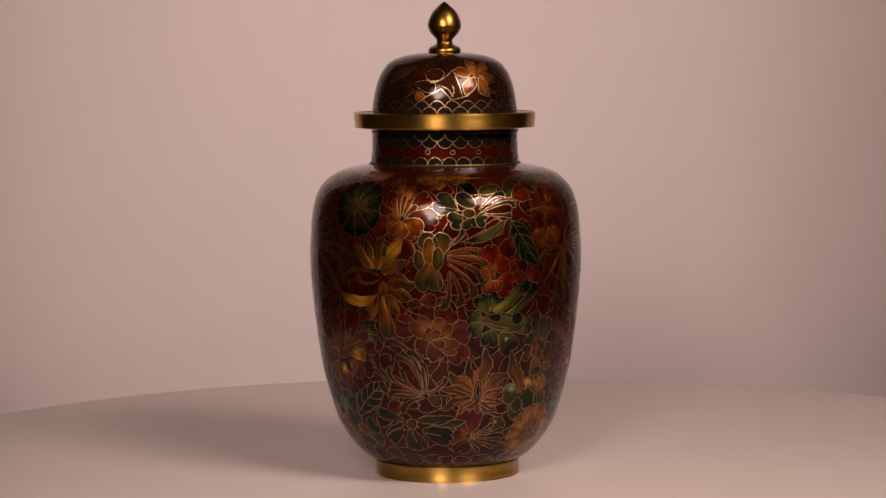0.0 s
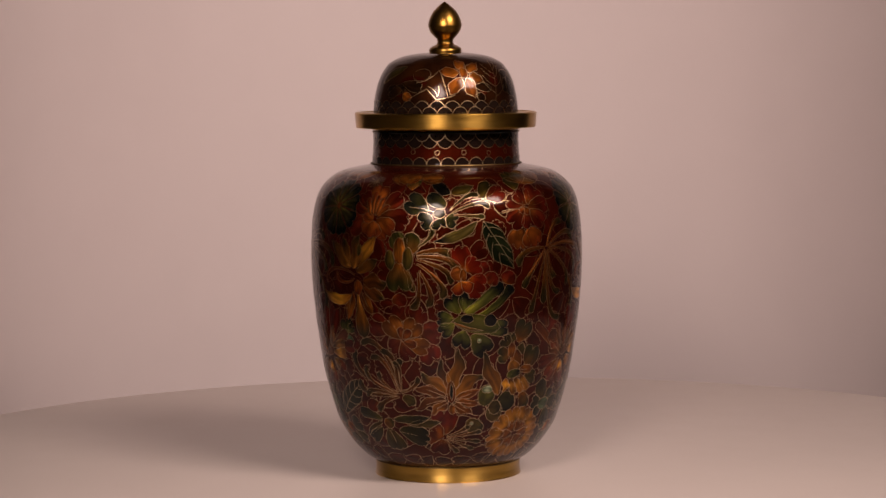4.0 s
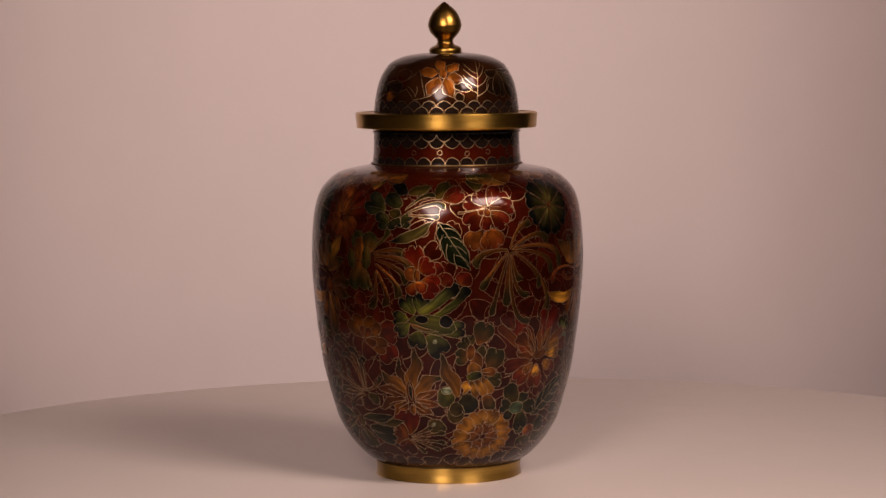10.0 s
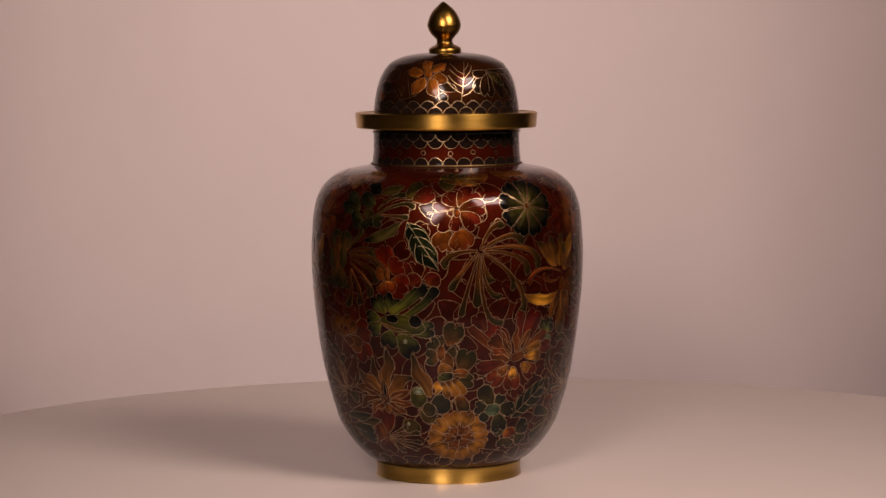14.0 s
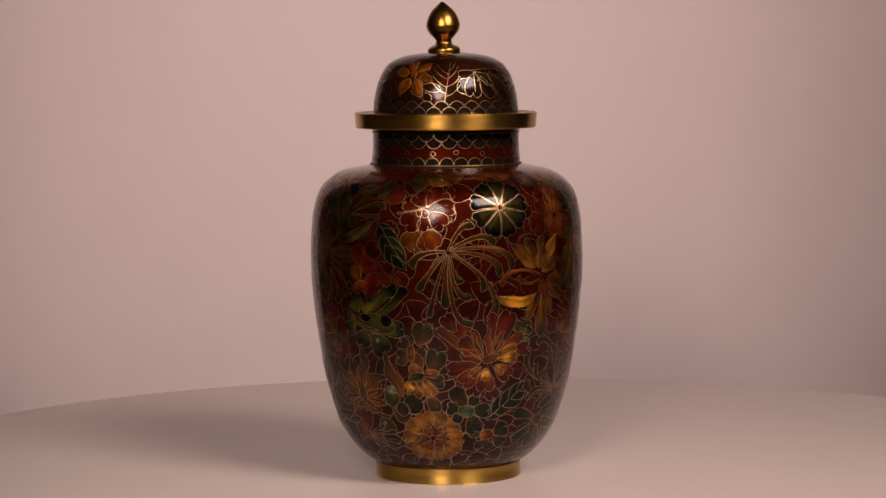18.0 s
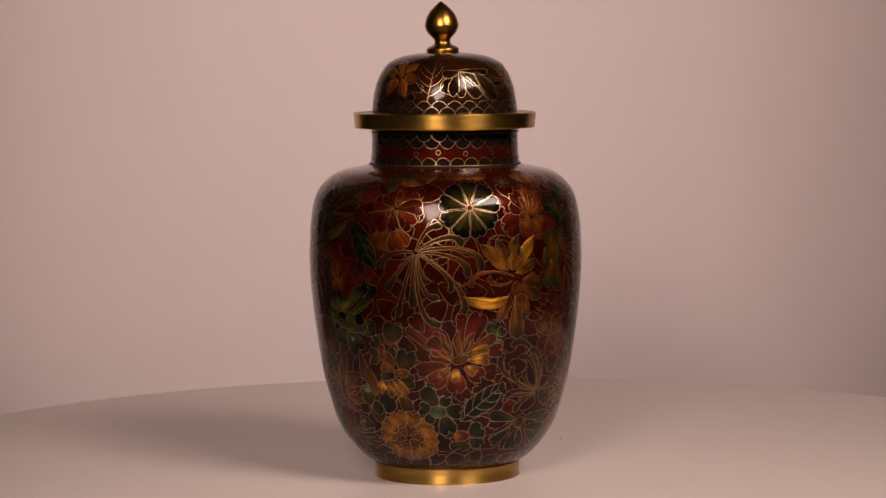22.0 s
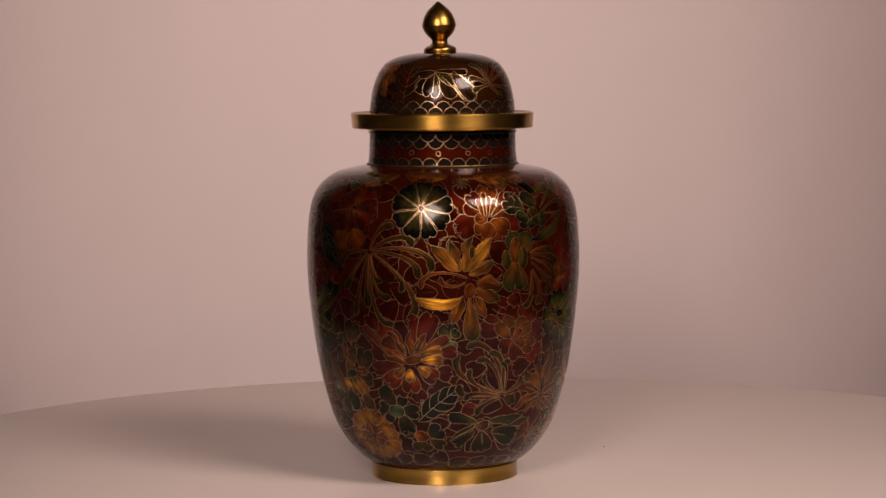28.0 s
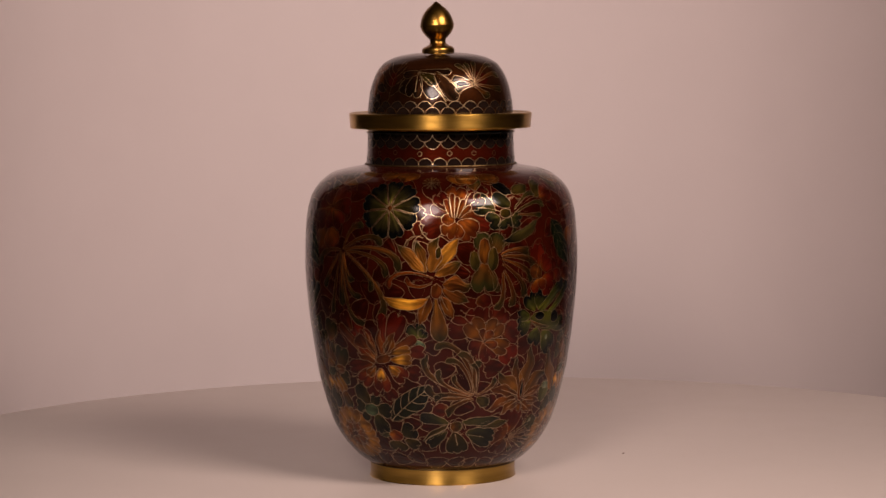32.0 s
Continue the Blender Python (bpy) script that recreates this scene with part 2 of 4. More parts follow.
# ---- enamel colours of the petals: root, middle and tip ----
def enamel(name, root, mid, tip, rough=(0.05, 0.10), metal=0.6):
    mat, nodes, links, b = shader(name, mid, rough[0], 0.0, GLOSS)
    uv = nodes.new("ShaderNodeUVMap")
    sep = nodes.new("ShaderNodeSeparateXYZ")
    links.new(uv.outputs["UV"], sep.inputs["Vector"])
    co = nodes.new("ShaderNodeTexCoord")
    cloud, grit = nodes.new("ShaderNodeTexNoise"), nodes.new("ShaderNodeTexNoise")
    cloud.inputs["Scale"].default_value, cloud.inputs["Detail"].default_value = 130.0, 3
    grit.inputs["Scale"].default_value, grit.inputs["Detail"].default_value = 900.0, 3
    for n in (cloud, grit):
        links.new(co.outputs["Object"], n.inputs["Vector"])
    wander = nodes.new("ShaderNodeMath")
    wander.operation = "MULTIPLY_ADD"
    wander.inputs[1].default_value, wander.inputs[2].default_value = 0.5, -0.25
    links.new(cloud.outputs["Fac"], wander.inputs[0])
    add = nodes.new("ShaderNodeMath")
    links.new(sep.outputs["X"], add.inputs[0])
    links.new(wander.outputs[0], add.inputs[1])
    ramp = nodes.new("ShaderNodeValToRGB")
    ramp.color_ramp.interpolation = "EASE"
    e = ramp.color_ramp.elements
    e[0].position, e[0].color = 0.08, (*root, 1)
    e[1].position, e[1].color = 0.92, (*tip, 1)
    m = e.new(0.5)
    m.color = (*mid, 1)
    links.new(add.outputs[0], ramp.inputs["Fac"])
    info = nodes.new("ShaderNodeObjectInfo")
    tone = nodes.new("ShaderNodeMapRange")
    tone.inputs["To Min"].default_value, tone.inputs["To Max"].default_value = 0.80, 1.24
    links.new(info.outputs["Random"], tone.inputs["Value"])
    # uneven melt along each cell, with inner highlights put into its tone
    span = nodes.new("ShaderNodeMapping")
    span.inputs["Scale"].default_value = (1.7, 1.15, 1.0)
    links.new(uv.outputs["UV"], span.inputs["Vector"])
    seed = nodes.new("ShaderNodeMath")
    seed.operation = "MULTIPLY"
    seed.inputs[1].default_value = 61.0
    links.new(info.outputs["Random"], seed.inputs[0])
    pool_sheen = nodes.new("ShaderNodeTexNoise")
    pool_sheen.noise_dimensions = "4D"
    pool_sheen.inputs["Scale"].default_value, pool_sheen.inputs["Detail"].default_value, pool_sheen.inputs["Distortion"].default_value = 1.15, 0, 0.4
    links.new(span.outputs["Vector"], pool_sheen.inputs["Vector"])
    links.new(seed.outputs[0], pool_sheen.inputs["W"])
    sheen_tone = nodes.new("ShaderNodeMapRange")
    sheen_tone.interpolation_type = "SMOOTHSTEP"
    sheen_tone.inputs["From Min"].default_value, sheen_tone.inputs["From Max"].default_value = 0.32, 0.70
    sheen_tone.inputs["To Min"].default_value, sheen_tone.inputs["To Max"].default_value = 0.62, 1.38
    links.new(pool_sheen.outputs["Fac"], sheen_tone.inputs["Value"])
    glow = nodes.new("ShaderNodeTexNoise")
    glow.inputs["Scale"].default_value, glow.inputs["Detail"].default_value, glow.inputs["Roughness"].default_value = 220.0, 2, 0.5
    links.new(co.outputs["Object"], glow.inputs["Vector"])
    mul = nodes.new("ShaderNodeMath")
    mul.operation = "MULTIPLY"
    links.new(tone.outputs["Result"], mul.inputs[0])
    links.new(sheen_tone.outputs["Result"], mul.inputs[1])
    shade = nodes.new("ShaderNodeVectorMath")
    shade.operation = "SCALE"
    links.new(ramp.outputs["Color"], shade.inputs[0])
    links.new(mul.outputs[0], shade.inputs["Scale"])
    links.new(shade.outputs["Vector"], b.inputs["Base Color"])
    mr = nodes.new("ShaderNodeMapRange")
    mr.inputs["To Min"].default_value, mr.inputs["To Max"].default_value = rough
    links.new(grit.outputs["Fac"], mr.inputs["Value"])
    links.new(mr.outputs["Result"], b.inputs["Roughness"])
    bp = nodes.new("ShaderNodeBump")
    bp.inputs["Strength"].default_value, bp.inputs["Distance"].default_value = 0.16, 0.0002
    links.new(glow.outputs["Fac"], bp.inputs["Height"])
    links.new(bp.outputs["Normal"], b.inputs["Normal"])
    foil(b, metal, 0.47)
    # the foil under the glass is pressed into a soft cushion with folds along each cell
    fold_map = nodes.new("ShaderNodeMapping")
    fold_map.inputs["Scale"].default_value = (0.9, 2.4, 1.0)
    links.new(uv.outputs["UV"], fold_map.inputs["Vector"])
    folds = nodes.new("ShaderNodeTexNoise")
    folds.noise_dimensions = "4D"
    folds.inputs["Scale"].default_value, folds.inputs["Detail"].default_value = 1.3, 1
    links.new(fold_map.outputs["Vector"], folds.inputs["Vector"])
    links.new(seed.outputs[0], folds.inputs["W"])
    square = nodes.new("ShaderNodeMath")
    square.operation = "MULTIPLY"
    links.new(sep.outputs["Y"], square.inputs[0])
    links.new(sep.outputs["Y"], square.inputs[1])
    cushion = nodes.new("ShaderNodeMath")
    cushion.operation = "SUBTRACT"
    links.new(folds.outputs["Fac"], cushion.inputs[0])
    links.new(square.outputs[0], cushion.inputs[1])
    press = nodes.new("ShaderNodeBump")
    press.inputs["Strength"].default_value, press.inputs["Distance"].default_value = 0.9, 0.00042
    links.new(cushion.outputs[0], press.inputs["Height"])
    links.new(press.outputs["Normal"], b.inputs["Normal"])
    return mat


RED = enamel("brick_red_enamel", (0.064, 0.0165, 0.003), (0.04, 0.0054, 0.0016), (0.031, 0.0029, 0.0013))
SCARLET = enamel("scarlet_enamel", (0.095, 0.022, 0.0025), (0.064, 0.0058, 0.0015), (0.046, 0.0032, 0.0012))
RUST = enamel("rust_enamel", (0.068, 0.0165, 0.0026), (0.082, 0.0200, 0.0028), (0.046, 0.0082, 0.0018))
EMBER = enamel("ember_enamel", (0.165, 0.048, 0.005), (0.080, 0.0145, 0.002), (0.044, 0.0048, 0.0015))
AMBER = enamel("amber_enamel", (0.052, 0.0125, 0.0022), (0.115, 0.036, 0.0042), (0.07, 0.0195, 0.003), metal=0.82)
OCHRE = enamel("ochre_enamel", (0.0472, 0.0130, 0.0023), (0.0815, 0.0227, 0.0035), (0.0472, 0.0117, 0.0023))
BRONZE = enamel("bronze_enamel", (0.0858, 0.0244, 0.0035), (0.0515, 0.0163, 0.0032), (0.0151, 0.0091, 0.0026))
SEPIA = enamel("sepia_enamel", (0.058, 0.0165, 0.0028), (0.048, 0.015, 0.0025), (0.0135, 0.0092, 0.0024))
FLAX = enamel("flax_enamel", (0.0815, 0.0227, 0.0032), (0.0515, 0.0149, 0.0026), (0.0172, 0.0111, 0.0028), metal=0.82)
MOSS = enamel("moss_enamel", (0.0815, 0.0244, 0.0032), (0.0408, 0.0179, 0.0035), (0.0138, 0.0123, 0.0028))
OLIVE = enamel("olive_enamel", (0.032, 0.0178, 0.0028), (0.024, 0.0158, 0.003), (0.0125, 0.0094, 0.0024))
LIME = enamel("lime_enamel", (0.032, 0.027, 0.0042), (0.040, 0.036, 0.0050), (0.019, 0.020, 0.0040))
LEAF = enamel("leaf_green_enamel", (0.0257, 0.0188, 0.0058), (0.0365, 0.0260, 0.0058), (0.0034, 0.0029, 0.0020))
VINE = enamel("vine_green_enamel", (0.0042, 0.0056, 0.002), (0.0056, 0.0072, 0.0025), (0.003, 0.004, 0.0016))
JADE = enamel("jade_black_enamel", (0.026, 0.021, 0.0045), (0.0125, 0.0112, 0.0034), (0.0055, 0.0056, 0.0032))
INK = enamel("ink_enamel", (0.0040, 0.0033, 0.0022), (0.0023, 0.0019, 0.0016), (0.0020, 0.0016, 0.0016))
GREENBLACK = enamel("green_to_black_enamel", (0.058, 0.054, 0.006), (0.026, 0.026, 0.005), (0.0026, 0.0025, 0.0021))
NIGHTGREEN = enamel("black_to_green_enamel", (0.045, 0.036, 0.006), (0.014, 0.011, 0.003), (0.0018, 0.0018, 0.0016))
GOLDEN = enamel("golden_enamel", (0.060, 0.019, 0.0026), (0.21, 0.086, 0.0085), (0.12, 0.044, 0.005), metal=0.82)
SUN = enamel("gold_to_olive_enamel", (0.15, 0.056, 0.0075), (0.085, 0.030, 0.0045), (0.016, 0.0105, 0.0026), metal=0.82)
# gold enamel brightened so that part of its glint sits in the colour
BLAZE = enamel("bright_gold_enamel", (0.20, 0.068, 0.006), (0.52, 0.235, 0.020), (0.11, 0.040, 0.005), metal=0.82)
BROWN = enamel("brown_black_cell_enamel", (0.020, 0.0075, 0.0022), (0.011, 0.0042, 0.0016), (0.008, 0.0036, 0.0015))
SIENNA = enamel("sienna_enamel", (0.125, 0.038, 0.0042), (0.100, 0.028, 0.0034), (0.062, 0.0165, 0.0026))
MINT = enamel("mint_green_enamel", (0.030, 0.045, 0.020), (0.060, 0.085, 0.042), (0.022, 0.030, 0.014))
CREAM = enamel("cream_green_enamel", (0.06, 0.075, 0.035), (0.15, 0.17, 0.1), (0.08, 0.095, 0.045))
MURK = enamel("murky_red_enamel", (0.027, 0.0030, 0.0009), (0.026, 0.0028, 0.0009), (0.031, 0.0034, 0.0010))

# ---- the skins on which the wires lie ----
MM = 0.001


class Skin:
    """A turned surface, addressed by angle round it and length along its outline."""

    def __init__(self, points):
        line = smooth_line(points, 10)
        self.r, self.z = line[:, 0], line[:, 1]
        self.s = np.concatenate([[0], np.cumsum(np.hypot(np.diff(self.r), np.diff(self.z)))])
        d = np.gradient(line, axis=0)
        d /= np.linalg.norm(d, axis=1)[:, None]
        self.nr, self.nz = d[:, 1], -d[:, 0]

    def length_at(self, z):
        return float(np.interp(z * MM, self.z, self.s))

    def place(self, angle, x, y, lift, s0):
        """The point x, y millimetres from the angle (degrees) and length s0, raised by lift millimetres."""
        s = s0 + y * MM
        r = np.interp(s, self.s, self.r)
        nr, nz = np.interp(s, self.s, self.nr), np.interp(s, self.s, self.nz)
        a = radians(angle) + x * MM / max(r, 0.01)
        rad = r + nr * lift * MM
        return (rad * math.sin(a), -rad * math.cos(a), float(np.interp(s, self.s, self.z)) + nz * lift * MM)


BODY_SKIN, LID_SKIN = Skin(BODY), Skin(DOME)
NECK_SKIN = Skin(NECK)
THIRDS = (0, 120, 240)


def petal_point(kind, length, width, u, v):
    """Along and across a petal; u runs from its root to its tip, v from side to side."""
    w = width / 2
    a = abs(v)
    if kind == "p":
        if not 0 < u < 1:
            return u * length, 0.0
        return u * length, v * w * math.sin(math.pi * u ** 0.9) * (1 + 0.16 * math.sin(9 * u + 1.6 * (v > 0)))
    if kind == "f":
        sway = 0.42 * w * math.sin(2 * math.pi * u + length)
        return u * length, v * w * math.sin(math.pi * u ** 0.75) ** 0.75 * (1 + 0.24 * math.sin(10.5 * u + 2.4 * (v > 0) + length)) + sway * u
    if kind == "o":
        return u * length, v * w * math.sqrt(max(0.0, 1 - (2 * u - 1) ** 2))
    if kind == "d":
        return u * length, v * w * (0.2 + 0.8 * math.sin(math.pi / 2 * min(1, u / 0.72)) ** 2) * math.sqrt(max(0.0, 1 - max(0.0, (u - 0.72) / 0.28) ** 2))
    if kind == "c":
        bulb = min(0.45, w / length)
        stem = 0.5 + 0.35 * u
        if u > 1 - 2 * bulb:
            f = (u - 1 + bulb) / bulb
            return u * length, v * w * max(math.sqrt(max(0.0, 1 - f * f)), stem if f < 0 else 0.0)
        return u * length, v * w * stem
    if kind == "h":
        cap, c0 = w / 2 * math.sqrt(max(0.0, 1 - (2 * a - 1) ** 2)) + 0.18 * w * (1 - v * v), 0.62 * w
        side = 0.12 + 0.88 * math.sin(math.pi / 2 * u) ** 0.9
    elif kind == "t":
        f = ((v + 1) * 1.5) % 1.0 * 2 - 1
        cap, c0 = w / 3 * math.sqrt(max(0.0, 1 - f * f)) + 0.40 * w * (1 - v * v), 0.7 * w
        side = 0.15 + 0.85 * math.sin(math.pi / 2 * u) ** 0.9
    elif kind == "w":
        cap, c0 = w * (0.32 * math.sqrt(max(0.0, 1 - (2 * a - 1) ** 2)) + 0.26 * (1 - v * v)), 0.58 * w
        side = 0.04 + 0.96 * u
    elif kind == "s":
        cap, c0 = w * math.sqrt(max(0.0, 1 - v * v)), w
        side = 0.22 + 0.42 * u + 0.36 * u ** 6
    else:
        cap, c0 = w * math.sqrt(max(0.0, 1 - v * v)), w
        side = 0.25 + 0.75 * math.sin(math.pi / 2 * u) ** 0.8
    c0 = min(c0, 0.6 * length)
    return u * (length - c0) + u * u * cap * c0 / max(c0, 1e-6), v * w * side


def spine(bx, by, tx, ty, curl, n=24, hook=0.0):
    """A curved midline from root to tip; curl: degrees by which it turns, left positive; hook: more turn near the tip."""
    c, hk = radians(curl), radians(hook)
    x = y = 0.0
    pts = [(0.0, 0.0, 0.0)]
    for k in range(n):
        u = (k + 0.5) / n
        a = c * u + hk * u ** 7
        x, y = x + math.cos(a) / n, y + math.sin(a) / n
        pts.append((x, y, c * (k + 1) / n + hk * ((k + 1) / n) ** 7))
    turn = math.atan2(ty - by, tx - bx) - math.atan2(y, x)
    grow = math.hypot(tx - bx, ty - by) / math.hypot(x, y)
    ct, st = math.cos(turn) * grow, math.sin(turn) * grow
    return [(bx + px * ct - py * st, by + px * st + py * ct, a + turn) for px, py, a in pts], grow


def along(mid, total, d, e):
    """The point d along the midline of that length, and e to its right."""
    f = max(0.0, d / total) * (len(mid) - 1)
    i = min(int(f), len(mid) - 2)
    (x0, y0, a0), (x1, y1, a1) = mid[i], mid[i + 1]
    k = f - i
    a = a0 + (a1 - a0) * min(k, 1)
    return x0 + (x1 - x0) * k + e * math.sin(a), y0 + (y1 - y0) * k - e * math.cos(a)


WIRE_W, WIRE_H = 0.170, 0.012


def lay_wire(bm, skin, angle, s0, pts, lift, closed, width=WIRE_W, slot=0):
    """A flat gilt wire with a raised ridge along the points."""
    n = len(pts)
    rows = []
    for i, (x, y) in enumerate(pts):
        p, q = (pts[i - 1], pts[(i + 1) % n]) if closed else (pts[max(i - 1, 0)], pts[min(i + 1, n - 1)])
        dx, dy = q[0] - p[0], q[1] - p[1]
        d = math.hypot(dx, dy) or 1.0
        ox, oy = -dy / d * width / 2, dx / d * width / 2
        rows.append([bm.verts.new(skin.place(angle, x + ox * k, y + oy * k, lift + (WIRE_H if k == 0 else 0.0), s0)) for k in (-1, 0, 1)])
    for i in range(n if closed else n - 1):
        a, b = rows[i], rows[(i + 1) % n]
        for k in (0, 1):
            f = bm.faces.new((a[k], b[k], b[k + 1], a[k + 1]))
            f.material_index, f.smooth = slot, True


class Bloom:
    def __init__(self, name, skin, angle, height):
        self.name, self.skin, self.angle, self.s0 = name, skin, angle, skin.length_at(height)
        self.pieces, self.reach = [], []


LAYER = [0]


def bloom(name, skin, angle, height, again=126.6):
    """again: the angle after which the hand-laid pattern returns."""
    LAYER[0] += 1
    it = Bloom(name, skin, angle, height)
    it.lift = 0.035 + 0.006 * (LAYER[0] % 5)
    it.again = again
    return it


def petal_mesh(it, bx, by, tx, ty, width, kind, curl, lift):
    mid, total = spine(bx, by, tx, ty, curl, 24, math.copysign(115, curl) if kind == "s" and abs(curl) >= 20 else 0.0)
    nu, nv = {"s": (17, 7), "c": (21, 7), "d": (15, 9), "f": (19, 9), "w": (11, 17), "p": (15, 9), "o": (11, 11), "r": (11, 13), "h": (11, 17), "t": (11, 25)}[kind]
    bm = bmesh.new()
    uv = bm.loops.layers.uv.new("UVMap")
    flat, verts = [], []
    for i in range(nu):
        u = i / (nu - 1)
        row = []
        for j in range(nv):
            v = -1 + 2 * j / (nv - 1)
            x, y = along(mid, total, *petal_point(kind, total, width, u, v))
            k = 0.42 * min(1.0, width / 6)
            row.append((x + k * noise.noise((x * 0.42, y * 0.42, it.angle)), y + k * noise.noise((x * 0.42, y * 0.42, it.angle + 9)), u, v))
        flat.append(row)
        verts.append([bm.verts.new(it.skin.place(it.angle, x, y, lift + 0.006 * (1 - v * v), it.s0)) for x, y, u, v in row])
    for i in range(nu - 1):
        for j in range(nv - 1):
            f = bm.faces.new((verts[i][j], verts[i][j + 1], verts[i + 1][j + 1], verts[i + 1][j]))
            f.smooth = True
            for loop, (p, q) in zip(f.loops, ((i, j), (i, j + 1), (i + 1, j + 1), (i + 1, j))):
                loop[uv].uv = (flat[p][q][2], flat[p][q][3])
    edge = [flat[i][0][:2] for i in range(nu)] + [c[:2] for c in flat[-1][1:-1]] + [flat[i][-1][:2] for i in range(nu - 1, -1, -1)]
    rim = [edge[0]]
    for p in edge[1:]:
        if math.hypot(p[0] - rim[-1][0], p[1] - rim[-1][1]) > 0.12:
            rim.append(p)
    if math.hypot(rim[0][0] - rim[-1][0], rim[0][1] - rim[-1][1]) < 0.12:
        rim.pop()
    return bm, rim


PIECE = {"leaf": "blade", "bud": "shell"}


def keep(it, name, bm, mats):
    me = bpy.data.meshes.new(name)
    bm.to_mesh(me)
    bm.free()
    for m in mats:
        me.materials.append(m)
    it.pieces.append((name, me))


def petal(it, bx, by, tx, ty, width, kind, curl, paint):
    """One enamel cell of a flower, from its root to its tip, with the wire round it."""
    lift = it.lift + 0.008 * len(it.pieces)
    bm, rim = petal_mesh(it, bx, by, tx, ty, width, kind, curl, lift)
    lay_wire(bm, it.skin, it.angle, it.s0, rim, lift + 0.003, True, slot=1)
    keep(it, PIECE.get(it.name, "petal"), bm, (paint, WIRE))
    it.reach += [(bx, by), (tx, ty)]
    reach = math.hypot(tx - bx, ty - by)
    if paint in (EMBER, OCHRE, AMBER) and kind in "hrpf" and reach > 7:
        for side in (0.04,):
            mid, total = spine(bx, by, bx + (tx - bx) * 0.62, by + (ty - by) * 0.62, 14 if side > 0 else -14, 8)
            bm = bmesh.new()
            dx, dy = (ty - by) / reach * width * side, -(tx - bx) / reach * width * side
            lay_wire(bm, it.skin, it.angle, it.s0, [(x + dx * k / 8, y + dy * k / 8) for k, (x, y, a) in enumerate(mid)], lift + 0.012, False, 0.2)
            keep(it, "vein", bm, (WIRE,))


def vein(it, bx, by, tx, ty, curl):
    mid, total = spine(bx, by, tx, ty, curl, 10)
    bm = bmesh.new()
    lay_wire(bm, it.skin, it.angle, it.s0, [(x, y) for x, y, a in mid], it.lift + 0.03, False, 0.23)
    it.reach += [(bx, by), (tx, ty)]
    keep(it, "vein", bm, (WIRE,))


def pad_mesh(it):
    """The murky red cell on which the flower's petals lie."""
    xs, ys = [p[0] for p in it.reach], [p[1] for p in it.reach]
    cx, cy, rx, ry = (min(xs) + max(xs)) / 2, (min(ys) + max(ys)) / 2, (max(xs) - min(xs)) * 0.16 + 0.5, (max(ys) - min(ys)) * 0.16 + 0.5
    bm = bmesh.new()
    uv = bm.loops.layers.uv.new("UVMap")
    rings = [[bm.verts.new(it.skin.place(it.angle, cx, cy, 0.025, it.s0))]]
    for k in range(1, 6):
        rings.append([bm.verts.new(it.skin.place(it.angle, cx + rx * k / 5 * math.cos(2 * math.pi * i / 20), cy + ry * k / 5 * math.sin(2 * math.pi * i / 20), 0.025, it.s0)) for i in range(20)])
    for i in range(20):
        bm.faces.new((rings[0][0], rings[1][i], rings[1][(i + 1) % 20]))
        for a, b in zip(rings[1:], rings[2:]):
            bm.faces.new((a[i], b[i], b[(i + 1) % 20], a[(i + 1) % 20]))
    for f in bm.faces:
        f.smooth = True
        for loop in f.loops:
            loop[uv].uv = (0.5, 0.0)
    me = bpy.data.meshes.new(it.name)
    bm.to_mesh(me)
    bm.free()
    me.materials.append(MURK)
    return me


BLOOM_LABELS = {"lotus": "amber and gold lotus with curling petals", "spider_flower": "brown spider chrysanthemum with long hooked petals",
                "peony": "red peony with an amber heart", "orchid": "golden orchid with a dark green heart", "daisy": "black and olive daisy with gilt rays",
                "pompom": "round golden pompom flower", "leaf": "dark green leaf with gilt veins", "bud": "small green and cream bud",
                "star": "tiny gilt star flower", "bellflower": "brown bellflower outlined in gilt wire", "chrysanthemum": "red and gold chrysanthemum with layered petals"}


def done(it):
    """The flower becomes a part of the vase and its cells its children; round the belly each stands three times."""
    pad = pad_mesh(it)
    for turn in (0, it.again, -it.again) if it.skin is BODY_SKIN else (0,):
        top = new(it.name, pad)
        top.parent = vase
        tagged(top, BLOOM_LABELS.get(it.name, ""))
        top.rotation_euler.z = radians(turn)
        for name, me in it.pieces:
            new(name, me).parent = top


def rosette(name, skin, angle, height, count, radius, width, inner, paint, turn):
    """A round flower of even petals about a small ring."""
    it = bloom(name, skin, angle, height, 120.3)
    for k in range(count):
        a = radians(turn + 360.0 * k / count)
        c, s = math.cos(a), math.sin(a)
        petal(it, inner * c, inner * s, radius * c, radius * s, width * (1 + 0.06 * math.sin(2.4 * k)), {"star": "s", "daisy": "w"}.get(name, "h"), 0, paint)
    if name == "daisy":
        petal(it, -inner, 0, inner, 0, 2 * inner, "o", 0, OCHRE)
    done(it)


# ---- the flowers: centre by angle and height, petals from root to tip in millimetres ----
it = bloom("flower", BODY_SKIN, 107.7, 146.6)
petal(it, -2.7, -1.1, -17.1, -6.4, 13.1, "t", 0, RED)
petal(it, 3.8, 1.0, 20.4, -2.8, 12.7, "t", 0, RED)
petal(it, -3.7, 2.7, -12.5, 5.5, 7.1, "r", 0, RED)
petal(it, -3.4, 4.2, -8.5, 13.3, 9.2, "h", 0, RED)
petal(it, 5.8, 4.0, 14.9, 11.8, 9.9, "h", 0, RED)
petal(it, 0.4, 8.6, 2.1, 17.6, 11.7, "h", 0, RUST)
